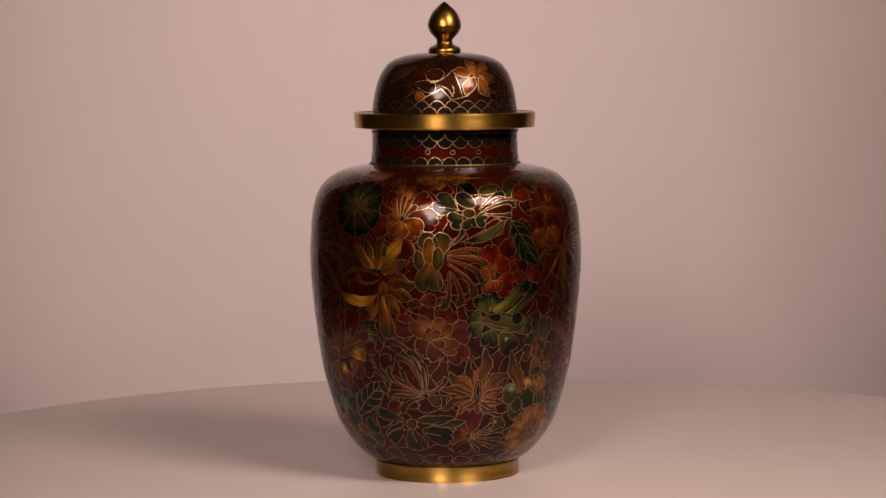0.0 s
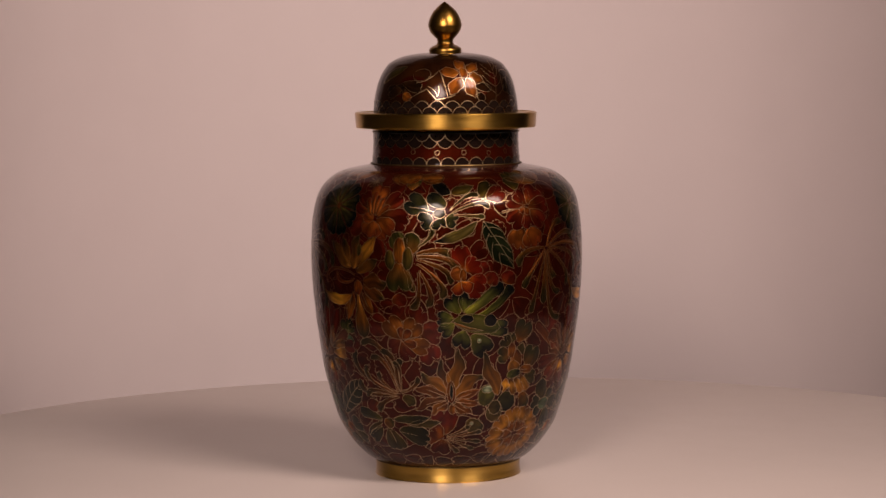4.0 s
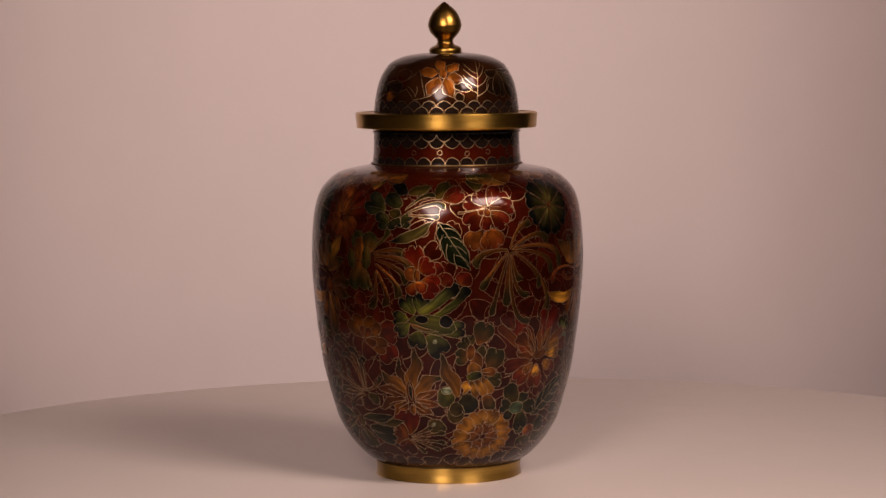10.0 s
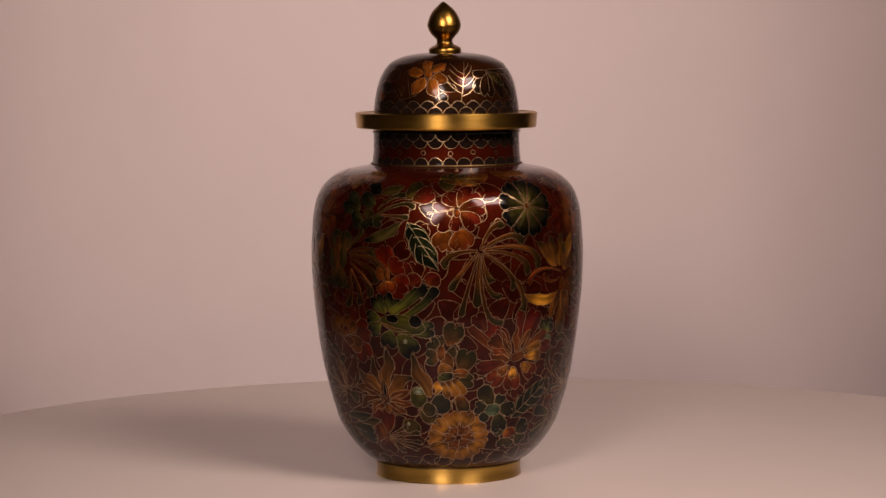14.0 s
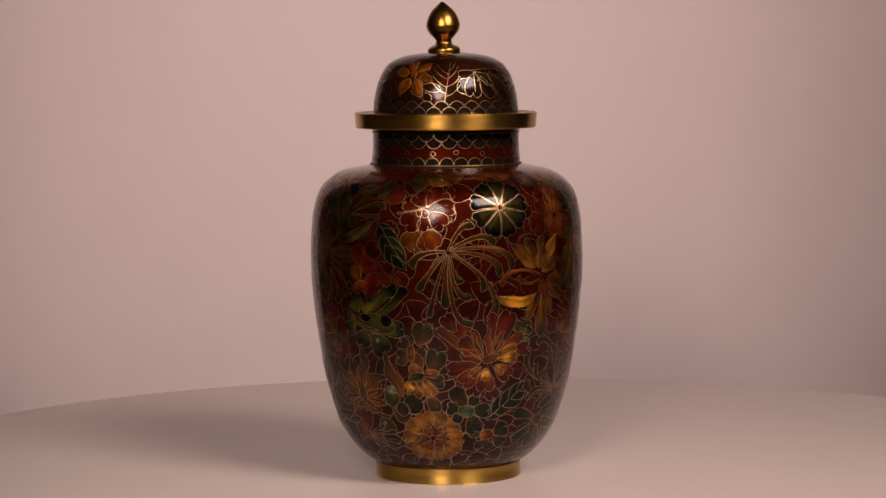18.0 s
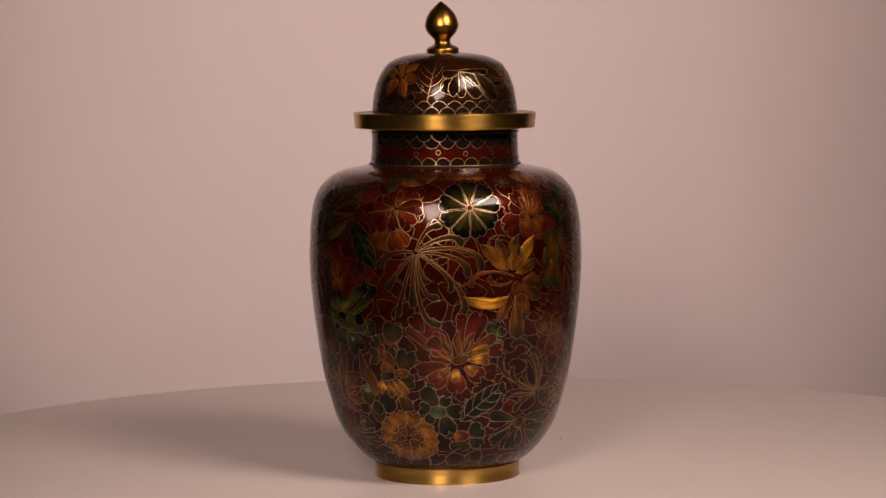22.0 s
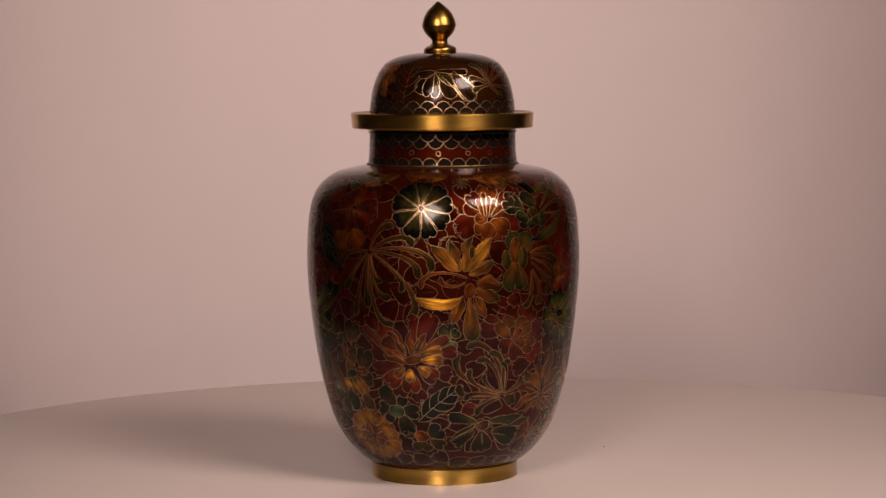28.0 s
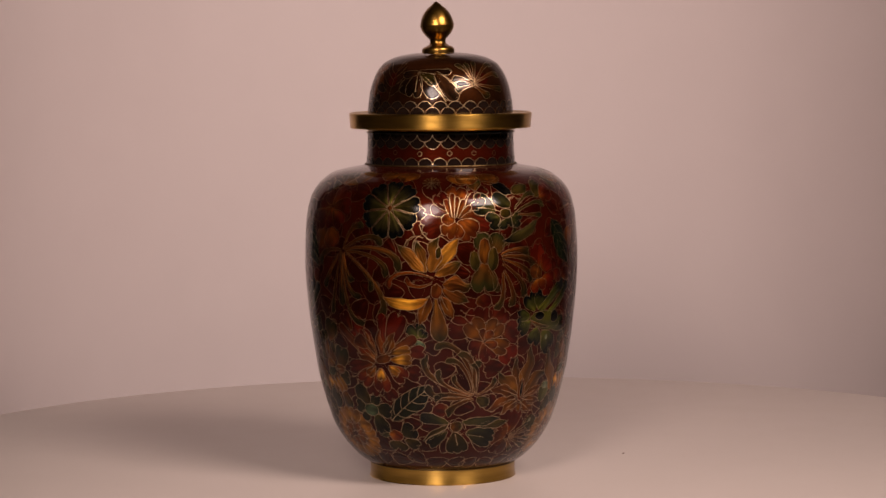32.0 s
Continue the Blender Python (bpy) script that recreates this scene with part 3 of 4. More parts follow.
petal(it, 2.1, -1.6, 10.9, -9.8, 13.1, "t", 0, RUST)
petal(it, -0.2, -2.2, -2.4, -10.9, 13.1, "t", 0, RUST)
petal(it, -0.1, -1.1, -6.9, -0.5, 6.5, "r", 0, RUST)
petal(it, -2.0, 0.4, -4.7, 10.0, 2.9, "r", 6, RUST)
petal(it, -0.8, 0.4, -1.0, 13.6, 2.8, "r", 4, RUST)
petal(it, 0.4, 0.4, 1.8, 11.5, 2.8, "r", 0, RUST)
petal(it, 1.6, 0.3, 5.3, 9.8, 2.9, "r", -6, RUST)
petal(it, 2.2, -0.1, 8.7, 6.1, 2.9, "r", -10, RUST)
done(it)

it = bloom("flower", BODY_SKIN, 20.0, 150.4, 120.0)
petal(it, -6.8, 8.2, -15.7, 16.6, 7.7, "p", 0, INK)
petal(it, -6.7, 8.7, 6.1, 13.9, 6.8, "p", 0, OLIVE)
petal(it, 8.0, 6.1, 15.9, 15.5, 10.3, "h", 0, OLIVE)
petal(it, 12.2, 5.2, 22.4, 10.6, 11.0, "h", 0, RED)
petal(it, -18.9, -0.9, -30.0, 5.7, 13.1, "h", 0, JADE)
petal(it, -9.3, 1.9, -18.7, 7.9, 8.4, "r", 0, JADE)
petal(it, -16.6, -4.0, -23.5, -7.3, 10.6, "h", 0, JADE)
petal(it, -13.6, -4.7, -11.9, -9.5, 11.0, "h", 0, JADE)
petal(it, -9.5, -4.1, -3.8, -6.7, 9.2, "h", 0, JADE)
petal(it, -7.2, -0.1, 7.6, 6.6, 3.5, "s", -20, OLIVE)
petal(it, -6.2, -1.6, 12.9, 0.2, 3.5, "s", -20, OLIVE)
petal(it, -5.4, -2.8, 11.1, -3.9, 3.2, "s", 0, MOSS)
petal(it, 7.2, -6.0, -16.3, -16.6, 6.2, "p", -45, LEAF)
petal(it, -16.3, -2.0, -9.6, -2.1, 5.0, "o", 0, OLIVE)
vein(it, -28.8, 1.4, -16.3, -1.0, -20)
done(it)

it = bloom("leaf", BODY_SKIN, 31.9, 130.9)
petal(it, -5.0, 13.5, 11.8, -12.3, 13.0, "p", 6, VINE)
vein(it, -5.0, 13.5, 12.2, -11.8, 0)
vein(it, -2.9, 9.6, 5.3, 7.5, -70)
vein(it, -1.5, 5.2, 7.8, 2.2, -70)
vein(it, 0.9, 0.8, 9.8, -3.4, -65)
vein(it, 4.1, -4.0, 11.2, -8.5, -45)
vein(it, -3.9, 11.1, -6.5, 4.2, 60)
vein(it, -2.0, 6.7, -3.6, -1.7, 55)
vein(it, -0.0, 1.9, 0.4, -7.2, 45)
vein(it, 3.4, -3.3, 5.2, -11.1, 35)
done(it)

it = bloom("flower", BODY_SKIN, 19.4, 118.6)
petal(it, 6.3, -1.1, 14.1, 1.9, 9.1, "r", 0, RED)
petal(it, 13.2, -7.2, 16.9, -2.5, 9.3, "r", 0, RED)
petal(it, 23.5, -7.7, 26.5, -1.5, 9.5, "r", 0, RED)
petal(it, -0.1, -0.1, -3.0, 13.0, 12.3, "t", 0, SCARLET)
petal(it, 1.3, -0.3, 9.1, 4.3, 11.8, "t", 0, SCARLET)
petal(it, 1.8, -6.0, 11.7, -10.4, 14.4, "t", 0, SCARLET)
petal(it, -1.2, -5.5, 0.5, -12.5, 12.3, "h", 0, EMBER)
petal(it, -0.6, -1.1, -6.1, -2.0, 8.2, "r", 0, OCHRE)
petal(it, -0.3, 1.1, 0.0, -5.8, 3.5, "o", 0, OCHRE)
done(it)

it = bloom("flower", BODY_SKIN, 49.0, 150.5)
petal(it, -1.9, 0.9, -13.0, 2.1, 13.1, "t", 0, RED)
petal(it, -0.5, 1.9, -4.1, 10.9, 12.4, "t", 0, RED)
petal(it, 0.3, 2.3, 9.7, 10.9, 13.4, "h", 0, RED)
petal(it, 0.9, 0.8, 14.7, -1.2, 13.4, "t", 0, RED)
petal(it, -5.2, -10.4, -8.9, -21.3, 13.8, "t", 0, OCHRE)
petal(it, -0.1, -10.5, 3.5, -21.0, 14.1, "t", 0, RUST)
petal(it, -3.6, -1.5, -11.6, -9.1, 11.7, "h", 0, RED)
petal(it, -0.9, -1.9, 1.5, -10.6, 11.0, "h", 0, RED)
petal(it, 1.6, -1.2, 10.0, -8.9, 9.9, "h", 0, RED)
petal(it, -1.5, 0.4, -4.9, -2.7, 3.9, "r", 0, RUST)
petal(it, -1.5, 0.4, 0.3, -4.0, 3.9, "r", 0, RUST)
petal(it, -2.2, 0.3, -16.0, -1.9, 1.3, "s", 0, OCHRE)
done(it)

rosette("daisy", BODY_SKIN, 80.3, 151.6, 9, 16.6, 9.4, 1.6, NIGHTGREEN, 8)

it = bloom("spider_flower", BODY_SKIN, 58.0, 129.0)
petal(it, 0.2, 0.4, 13.0, 11.8, 4.4, "s", -45, SEPIA)
petal(it, 0.7, 0.2, 23.7, 2.8, 4.4, "s", -45, SEPIA)
petal(it, 1.5, -0.1, 33.4, -9.9, 4.7, "s", -45, SEPIA)
petal(it, 1.9, -0.6, 26.0, -13.2, 4.4, "s", -40, SEPIA)
petal(it, 2.3, -1.0, 20.9, -34.7, 5.0, "s", -40, SEPIA)
petal(it, 2.3, -1.9, 17.0, -20.8, 3.7, "s", -20, SEPIA)
petal(it, 1.0, -1.2, 7.6, -14.8, 4.4, "s", 25, SEPIA)
petal(it, 0.5, -2.9, 11.7, -23.1, 4.0, "s", 35, SEPIA)
petal(it, 0.0, -1.7, 13.1, -37.6, 4.0, "s", 20, SEPIA)
petal(it, -0.4, -2.5, -1.6, -29.8, 5.0, "s", 10, SEPIA)
petal(it, -0.8, -1.7, -10.3, -34.8, 3.7, "s", 8, SEPIA)
petal(it, -1.0, -0.9, -16.2, -20.8, 4.4, "s", 15, SEPIA)
petal(it, -1.3, -0.2, -18.0, -8.6, 5.0, "s", 45, SEPIA)
done(it)

it = bloom("lotus", BODY_SKIN, 100.7, 110.7)
petal(it, 1.5, -4.9, 7.9, -17.1, 5.9, "p", -10, AMBER)
petal(it, 2.0, -1.2, 16.2, -8.3, 7.5, "p", 0, FLAX)
petal(it, -4.6, -4.7, -10.4, -20.3, 6.5, "p", -10, AMBER)
petal(it, -1.3, -5.6, 1.0, -29.6, 9.0, "d", 0, SUN)
petal(it, 2.7, 1.5, 18.5, 1.2, 7.9, "f", 0, FLAX)
petal(it, -1.5, 6.1, 12.6, 13.1, 6.7, "p", 0, SUN)
petal(it, -2.3, 7.8, 11.4, 25.9, 7.9, "p", -8, GOLDEN)
petal(it, -6.2, 7.6, -11.3, 24.5, 6.3, "p", -6, SUN)
petal(it, -3.9, 7.8, 0.5, 26.3, 7.5, "f", 0, SUN)
petal(it, -7.1, 7.6, -21.8, 22.0, 7.1, "p", 10, SUN)
petal(it, 0.7, 21.2, -0.0, 14.6, 2.9, "o", 0, OLIVE)
petal(it, -5.2, -6.3, -30.3, -5.2, 6.7, "p", -66, BLAZE)
petal(it, -2.7, 4.6, -25.6, -0.6, 3.3, "s", 55, RUST)
petal(it, -3.3, 2.2, -15.6, 4.9, 3.3, "s", -70, RUST)
petal(it, -0.7, 1.9, -1.0, -6.4, 5.9, "o", 0, RUST)
vein(it, -20.2, -9.0, -9.8, -13.7, 70)
vein(it, -17.6, 21.4, -7.4, 25.5, -110)
vein(it, -13.2, 20.0, -8.9, 26.9, -80)
vein(it, 6.2, -16.8, 13.5, -20.1, 80)
vein(it, 11.7, -12.0, 19.3, -15.3, 60)
done(it)

it = bloom("spider_flower", BODY_SKIN, -1.3, 124.9)
petal(it, -5.1, 2.6, -10.2, 13.4, 10.0, "r", 0, MOSS)
petal(it, -2.8, 2.6, 1.2, 13.4, 10.4, "r", 0, MOSS)
petal(it, 3.1, 6.2, 9.5, 15.3, 3.8, "s", 25, OLIVE)
petal(it, 2.2, 2.2, 18.7, -0.3, 5.7, "s", -40, FLAX)
petal(it, 2.7, 0.9, 22.5, -6.9, 5.3, "s", -30, FLAX)
petal(it, 2.4, -0.6, 19.3, -13.0, 4.7, "s", -28, FLAX)
petal(it, 3.2, -3.0, 14.5, -20.2, 4.7, "s", -28, FLAX)
petal(it, 3.7, -6.5, 6.8, -24.4, 4.7, "s", -25, FLAX)
petal(it, 3.0, -7.5, -1.7, -25.3, 4.5, "s", -22, FLAX)
petal(it, -4.5, -5.5, 0.3, -17.7, 4.5, "s", -18, FLAX)
petal(it, -7.7, -2.0, -7.2, -17.3, 15.1, "h", 0, MOSS)
petal(it, -7.1, 11.3, -7.2, -3.0, 6.5, "o", 0, AMBER)
petal(it, -12.9, 4.5, -11.7, -6.3, 5.5, "o", 14, OLIVE)
petal(it, -2.5, 6.2, -3.2, -6.5, 5.7, "o", -14, OLIVE)
done(it)

it = bloom("flower", BODY_SKIN, 23.7, 89.8)
petal(it, -7.3, 6.3, -13.0, 15.4, 10.4, "h", 0, GREENBLACK)
petal(it, -4.8, 6.6, -2.1, 16.6, 10.8, "h", 0, GREENBLACK)
petal(it, 2.7, 4.2, 21.7, 20.7, 6.1, "c", 35, GREENBLACK)
petal(it, -3.8, 6.0, 16.1, 21.9, 8.1, "c", 6, GREENBLACK)
petal(it, -10.7, 3.3, -19.4, 3.5, 8.7, "h", 0, GREENBLACK)
petal(it, -10.2, 0.8, -17.4, -4.9, 8.5, "h", 0, GREENBLACK)
petal(it, 5.7, -3.5, 19.3, -1.9, 9.2, "h", 0, GREENBLACK)
petal(it, -4.8, -3.3, -7.0, -12.5, 10.8, "h", 0, GREENBLACK)
petal(it, -0.8, -5.4, 8.3, -15.7, 12.3, "h", 0, GREENBLACK)
petal(it, -10.7, 2.3, 14.9, -2.3, 10.2, "o", -8, LIME)
petal(it, -7.1, 3.3, 0.3, 3.1, 4.5, "o", 0, INK)
petal(it, 5.7, 2.4, 13.0, 1.6, 6.7, "o", 0, INK)
petal(it, -10.7, 1.3, 5.7, -3.3, 1.8, "p", 28, MOSS)
petal(it, 2.2, -8.8, 4.4, -8.9, 2.2, "o", 0, CREAM)
vein(it, -11.4, 3.3, -5.3, 4.6, 12)
vein(it, -10.2, 0.8, -0.3, -3.4, 20)
done(it)

it = bloom("peony", BODY_SKIN, -6.6, 82.3)
petal(it, -5.4, 4.0, -19.4, 8.2, 13.2, "t", 0, RED)
petal(it, -2.7, 8.1, -3.2, 18.0, 15.1, "t", 0, RED)
petal(it, 5.7, 8.2, 10.6, 17.0, 13.9, "t", 0, RED)
petal(it, 9.6, 3.0, 21.1, 3.0, 14.4, "t", 0, RED)
petal(it, 10.5, -3.1, 17.3, -12.0, 12.7, "h", 0, SCARLET)
petal(it, 0.5, -2.1, -6.5, -8.3, 12.3, "t", 0, RED)
petal(it, -0.5, -2.1, 4.3, -11.3, 10.6, "h", 0, RED)
petal(it, 0.1, -0.5, -8.1, 10.3, 12.3, "h", 0, AMBER)
petal(it, 1.6, 0.5, 8.7, 9.3, 11.5, "h", 0, AMBER)
petal(it, 1.6, -1.2, 13.9, -5.8, 9.4, "h", 0, AMBER)
petal(it, 0.1, -0.5, -1.2, 6.1, 3.9, "r", 0, RUST)
petal(it, 0.6, -0.0, 4.7, 4.5, 4.8, "r", 0, RUST)
petal(it, 1.0, -1.6, 7.7, -3.9, 4.8, "r", 0, RUST)
done(it)

it = bloom("chrysanthemum", BODY_SKIN, 75.7, 71.3)
petal(it, -11.8, 11.8, -19.6, 20.2, 14.8, "t", 0, SCARLET)
petal(it, -3.8, 1.9, -13.2, 15.6, 9.9, "t", 0, EMBER)
petal(it, -18.8, 15.4, -25.1, 24.4, 8.2, "h", 0, RED)
petal(it, 2.6, 4.0, 11.4, 25.3, 10.6, "h", 0, SCARLET)
petal(it, 0.2, 3.1, 1.0, 25.6, 6.5, "c", 0, SCARLET)
petal(it, 3.4, 3.4, 19.7, 12.8, 5.4, "r", 0, RUST)
petal(it, 13.3, 4.5, 23.6, 5.0, 7.8, "h", 0, RED)
petal(it, 11.4, -6.0, 20.9, -7.5, 9.4, "t", 0, RED)
petal(it, -6.6, -12.3, -8.3, -20.2, 8.7, "h", 0, RED)
petal(it, 0.9, -14.5, 3.8, -22.3, 8.7, "h", 0, RED)
petal(it, -4.8, -1.5, -22.5, -5.7, 7.8, "h", 0, RED)
petal(it, -4.9, -4.2, -14.6, -13.6, 10.1, "h", 0, EMBER)
petal(it, 3.2, -3.4, 12.5, -10.3, 9.4, "h", 0, EMBER)
petal(it, -1.8, -4.6, -1.4, -17.7, 10.6, "h", 0, EMBER)
petal(it, -5.7, -2.0, -28.2, 17.4, 5.0, "r", 8, RUST)
petal(it, -4.2, 0.9, -16.2, 11.8, 7.8, "t", 0, RUST)
petal(it, -4.6, -0.1, -15.1, 6.8, 4.3, "f", 0, EMBER)
petal(it, -4.3, -1.2, -16.7, 2.9, 3.5, "f", 0, RUST)
petal(it, -3.2, 2.5, -11.2, 15.6, 3.3, "f", 0, OCHRE)
petal(it, -0.2, 3.1, -1.7, 17.2, 3.9, "f", 0, RUST)
petal(it, 2.0, 3.4, 3.3, 12.4, 2.9, "f", 0, AMBER)
petal(it, 2.7, 3.8, 8.3, 15.3, 4.5, "f", 0, AMBER)
petal(it, 4.0, 3.2, 15.8, 6.5, 5.2, "h", 0, GOLDEN)
petal(it, 4.6, 0.3, 16.1, 0.5, 6.4, "h", 0, BLAZE)
petal(it, 3.0, -3.1, 8.8, -7.2, 5.2, "h", 0, GOLDEN)
petal(it, -1.7, -4.9, -1.5, -11.6, 5.4, "h", 0, BLAZE)
petal(it, -4.5, -3.9, -9.8, -8.8, 5.2, "h", 0, AMBER)
petal(it, -4.0, -0.8, 5.0, 1.9, 4.9, "o", 0, OCHRE)
done(it)

it = bloom("orchid", BODY_SKIN, 43.4, 65.8)
petal(it, -4.8, -14.0, -0.3, -24.5, 11.2, "r", 0, JADE)
petal(it, 5.5, -14.7, 12.2, -23.7, 7.5, "p", 0, MOSS)
petal(it, -12.3, -22.8, -5.1, -21.6, 8.2, "o", 0, OLIVE)
petal(it, -2.8, 13.0, -2.9, 19.1, 6.6, "h", 0, OLIVE)
petal(it, -3.5, 12.2, -8.3, 16.3, 7.8, "h", 0, OLIVE)
petal(it, 1.4, 13.5, 6.2, 24.9, 11.5, "h", 0, MOSS)
petal(it, -3.1, 7.4, -10.3, 6.6, 9.4, "h", 0, MOSS)
petal(it, 1.4, 4.8, 4.8, 13.1, 6.1, "p", 0, OLIVE)
petal(it, 8.5, -2.6, 12.5, 10.9, 11.5, "h", 0, MOSS)
petal(it, 6.4, -6.2, 15.0, -6.0, 7.8, "h", 0, OLIVE)
petal(it, 3.6, -1.5, 11.7, -1.7, 5.0, "r", 0, AMBER)
petal(it, -7.7, -15.3, -19.6, 8.5, 7.1, "f", 15, SUN)
petal(it, 4.1, -4.4, 10.2, -13.5, 5.2, "r", 0, GOLDEN)
petal(it, 0.9, -5.8, 6.5, -14.4, 5.0, "r", 0, GOLDEN)
petal(it, -1.9, -6.1, 1.9, -15.4, 4.5, "r", 0, GOLDEN)
petal(it, -4.5, -6.1, -3.9, -14.0, 4.3, "f", 0, BLAZE)
petal(it, -0.3, 9.9, 2.1, -0.4, 6.9, "o", 0, AMBER)
petal(it, -2.3, 13.8, -2.3, 5.0, 4.5, "o", 0, AMBER)
petal(it, -3.5, 2.5, 2.8, -2.7, 7.3, "o", 0, SUN)
petal(it, -4.3, -4.7, 4.4, -2.5, 4.9, "o", 0, GREENBLACK)
done(it)

it = bloom("chrysanthemum", BODY_SKIN, 14.0, 50.9)
petal(it, -1.5, 2.1, -6.0, 21.5, 5.0, "f", 6, BRONZE)
petal(it, 0.5, 3.6, 5.9, 26.4, 7.4, "f", -6, SUN)
petal(it, -1.6, 1.3, -15.7, 14.0, 6.8, "f", 8, SUN)
petal(it, -2.3, -0.3, -19.0, 6.1, 5.9, "f", 0, OCHRE)
petal(it, -2.2, -1.9, -19.1, -6.8, 5.9, "f", 12, OCHRE)
petal(it, -1.3, -3.6, -10.6, -9.5, 5.3, "f", 0, AMBER)
petal(it, 2.3, 0.3, 18.0, 13.2, 7.4, "f", -10, SUN)
petal(it, 2.4, -1.3, 16.0, 3.8, 4.7, "p", 0, OCHRE)
petal(it, 2.5, -2.6, 16.1, -4.7, 4.4, "p", 0, OCHRE)
petal(it, 1.5, -4.1, 11.5, -10.9, 5.0, "f", 0, OCHRE)
petal(it, 0.4, -4.5, 1.5, -10.6, 3.8, "p", 0, AMBER)
petal(it, 0.2, 9.2, 0.7, -4.0, 4.7, "o", 0, RUST)
petal(it, 0.5, 7.6, 0.7, -2.1, 2.2, "p", 0, INK)
done(it)

it = bloom("chrysanthemum", BODY_SKIN, 116.5, 51.8)
petal(it, -13.0, -6.1, -21.2, -9.0, 8.2, "r", 0, RED)
petal(it, 1.9, -1.8, 9.0, -4.6, 6.5, "r", 0, OLIVE)
petal(it, 0.2, 1.3, -20.7, 25.8, 4.3, "s", 55, SEPIA)
petal(it, -0.3, 0.7, -24.8, 22.6, 4.3, "s", -34, SEPIA)
petal(it, 0.6, 2.0, -8.9, 22.4, 3.9, "s", 38, FLAX)
petal(it, 1.3, 1.2, 3.9, 18.2, 4.5, "s", -24, SEPIA)
petal(it, 1.7, 0.6, 10.4, 9.8, 3.5, "s", 26, SEPIA)
petal(it, -0.6, 1.3, -15.2, 18.6, 3.7, "s", 40, FLAX)
petal(it, -1.2, 0.7, -18.0, 14.8, 3.5, "s", -36, FLAX)
petal(it, -1.6, 1.4, -9.9, 11.7, 3.3, "s", -30, FLAX)
petal(it, 1.1, 1.7, -2.2, 17.2, 2.6, "s", 22, FLAX)
petal(it, -1.3, -0.2, -23.4, 6.5, 4.5, "s", -38, SEPIA)
petal(it, -1.2, -1.2, -19.4, -2.5, 3.9, "s", 24, FLAX)
petal(it, 0.0, -1.7, -11.5, -10.6, 4.9, "s", 34, SEPIA)
done(it)

it = bloom("leaf", BODY_SKIN, 86.4, 45.6)
petal(it, -10.8, -8.1, 13.8, 12.7, 13.6, "p", -14, VINE)
vein(it, -10.8, -8.1, 13.8, 12.7, -14)
vein(it, -8.3, -4.7, -7.3, 4.0, -50)
vein(it, -4.2, -0.7, -2.5, 8.2, -50)
vein(it, 0.3, 3.1, 2.5, 11.1, -50)
vein(it, 5.0, 6.7, 7.8, 13.1, -45)
vein(it, -7.2, -4.1, 0.2, -5.5, 55)
vein(it, -2.6, -0.2, 5.6, -1.4, 55)
vein(it, 2.1, 3.4, 9.6, 3.2, 55)
vein(it, 6.8, 7.5, 12.8, 8.3, 50)
done(it)

it = bloom("bud", BODY_SKIN, 31.0, 51.2)
petal(it, -0.8, -6.5, 0.5, 6.2, 9.3, "o", 0, LIME)
petal(it, -2.9, 3.1, 3.4, 3.3, 4.0, "o", 0, CREAM)
done(it)

it = bloom("bud", BODY_SKIN, 35.4, 41.9)
petal(it, -0.7, -6.0, 0.7, 5.6, 9.3, "o", 0, OLIVE)
done(it)

it = bloom("bud", BODY_SKIN, 25.9, 34.2)
petal(it, -4.2, 3.4, 4.5, -3.6, 8.7, "o", 0, OLIVE)
petal(it, -2.4, 1.9, -0.5, 1.3, 1.9, "o", 0, CREAM)
done(it)

rosette("pompom", BODY_SKIN, 49.8, 28.2, 10, 16.2, 10.2, 6.6, GOLDEN, 0)

rosette("pompom", BODY_SKIN, 49.8, 28.2, 6, 8.4, 7.8, 1.6, OCHRE, 10)

it = bloom("flower", BODY_SKIN, 66.7, 44.2)
petal(it, -1.2, 2.1, -8.3, 12.9, 9.4, "r", 0, OLIVE)
petal(it, -3.4, 0.0, -10.9, 1.3, 8.1, "h", 0, JADE)
petal(it, -2.7, -2.8, -7.1, -6.9, 6.5, "r", 0, JADE)
petal(it, 1.8, -2.8, 5.5, -14.2, 9.9, "h", 0, JADE)
petal(it, 2.2, 0.4, 12.0, -1.5, 8.8, "h", 0, JADE)
petal(it, 0.7, 2.1, 5.5, 7.7, 6.5, "r", 0, JADE)
petal(it, -5.2, -0.6, 4.1, -1.2, 7.1, "o", 0, MINT)
vein(it, -4.9, -0.3, 3.8, -1.4, 20)
vein(it, -0.8, 2.6, 0.2, -4.9, 0)
done(it)

it = bloom("bud", BODY_SKIN, 78.6, 29.2)
petal(it, -0.7, -2.9, -1.8, -9.8, 11.7, "h", 0, OLIVE)
petal(it, -3.7, 0.1, -9.6, 4.2, 8.5, "h", 0, JADE)
petal(it, 2.7, 0.7, 10.4, 5.4, 10.6, "h", 0, JADE)
petal(it, 3.4, -2.2, 10.6, -6.3, 7.8, "h", 0, OLIVE)
petal(it, -4.8, 1.1, 3.2, -0.3, 6.8, "o", 0, EMBER)
done(it)

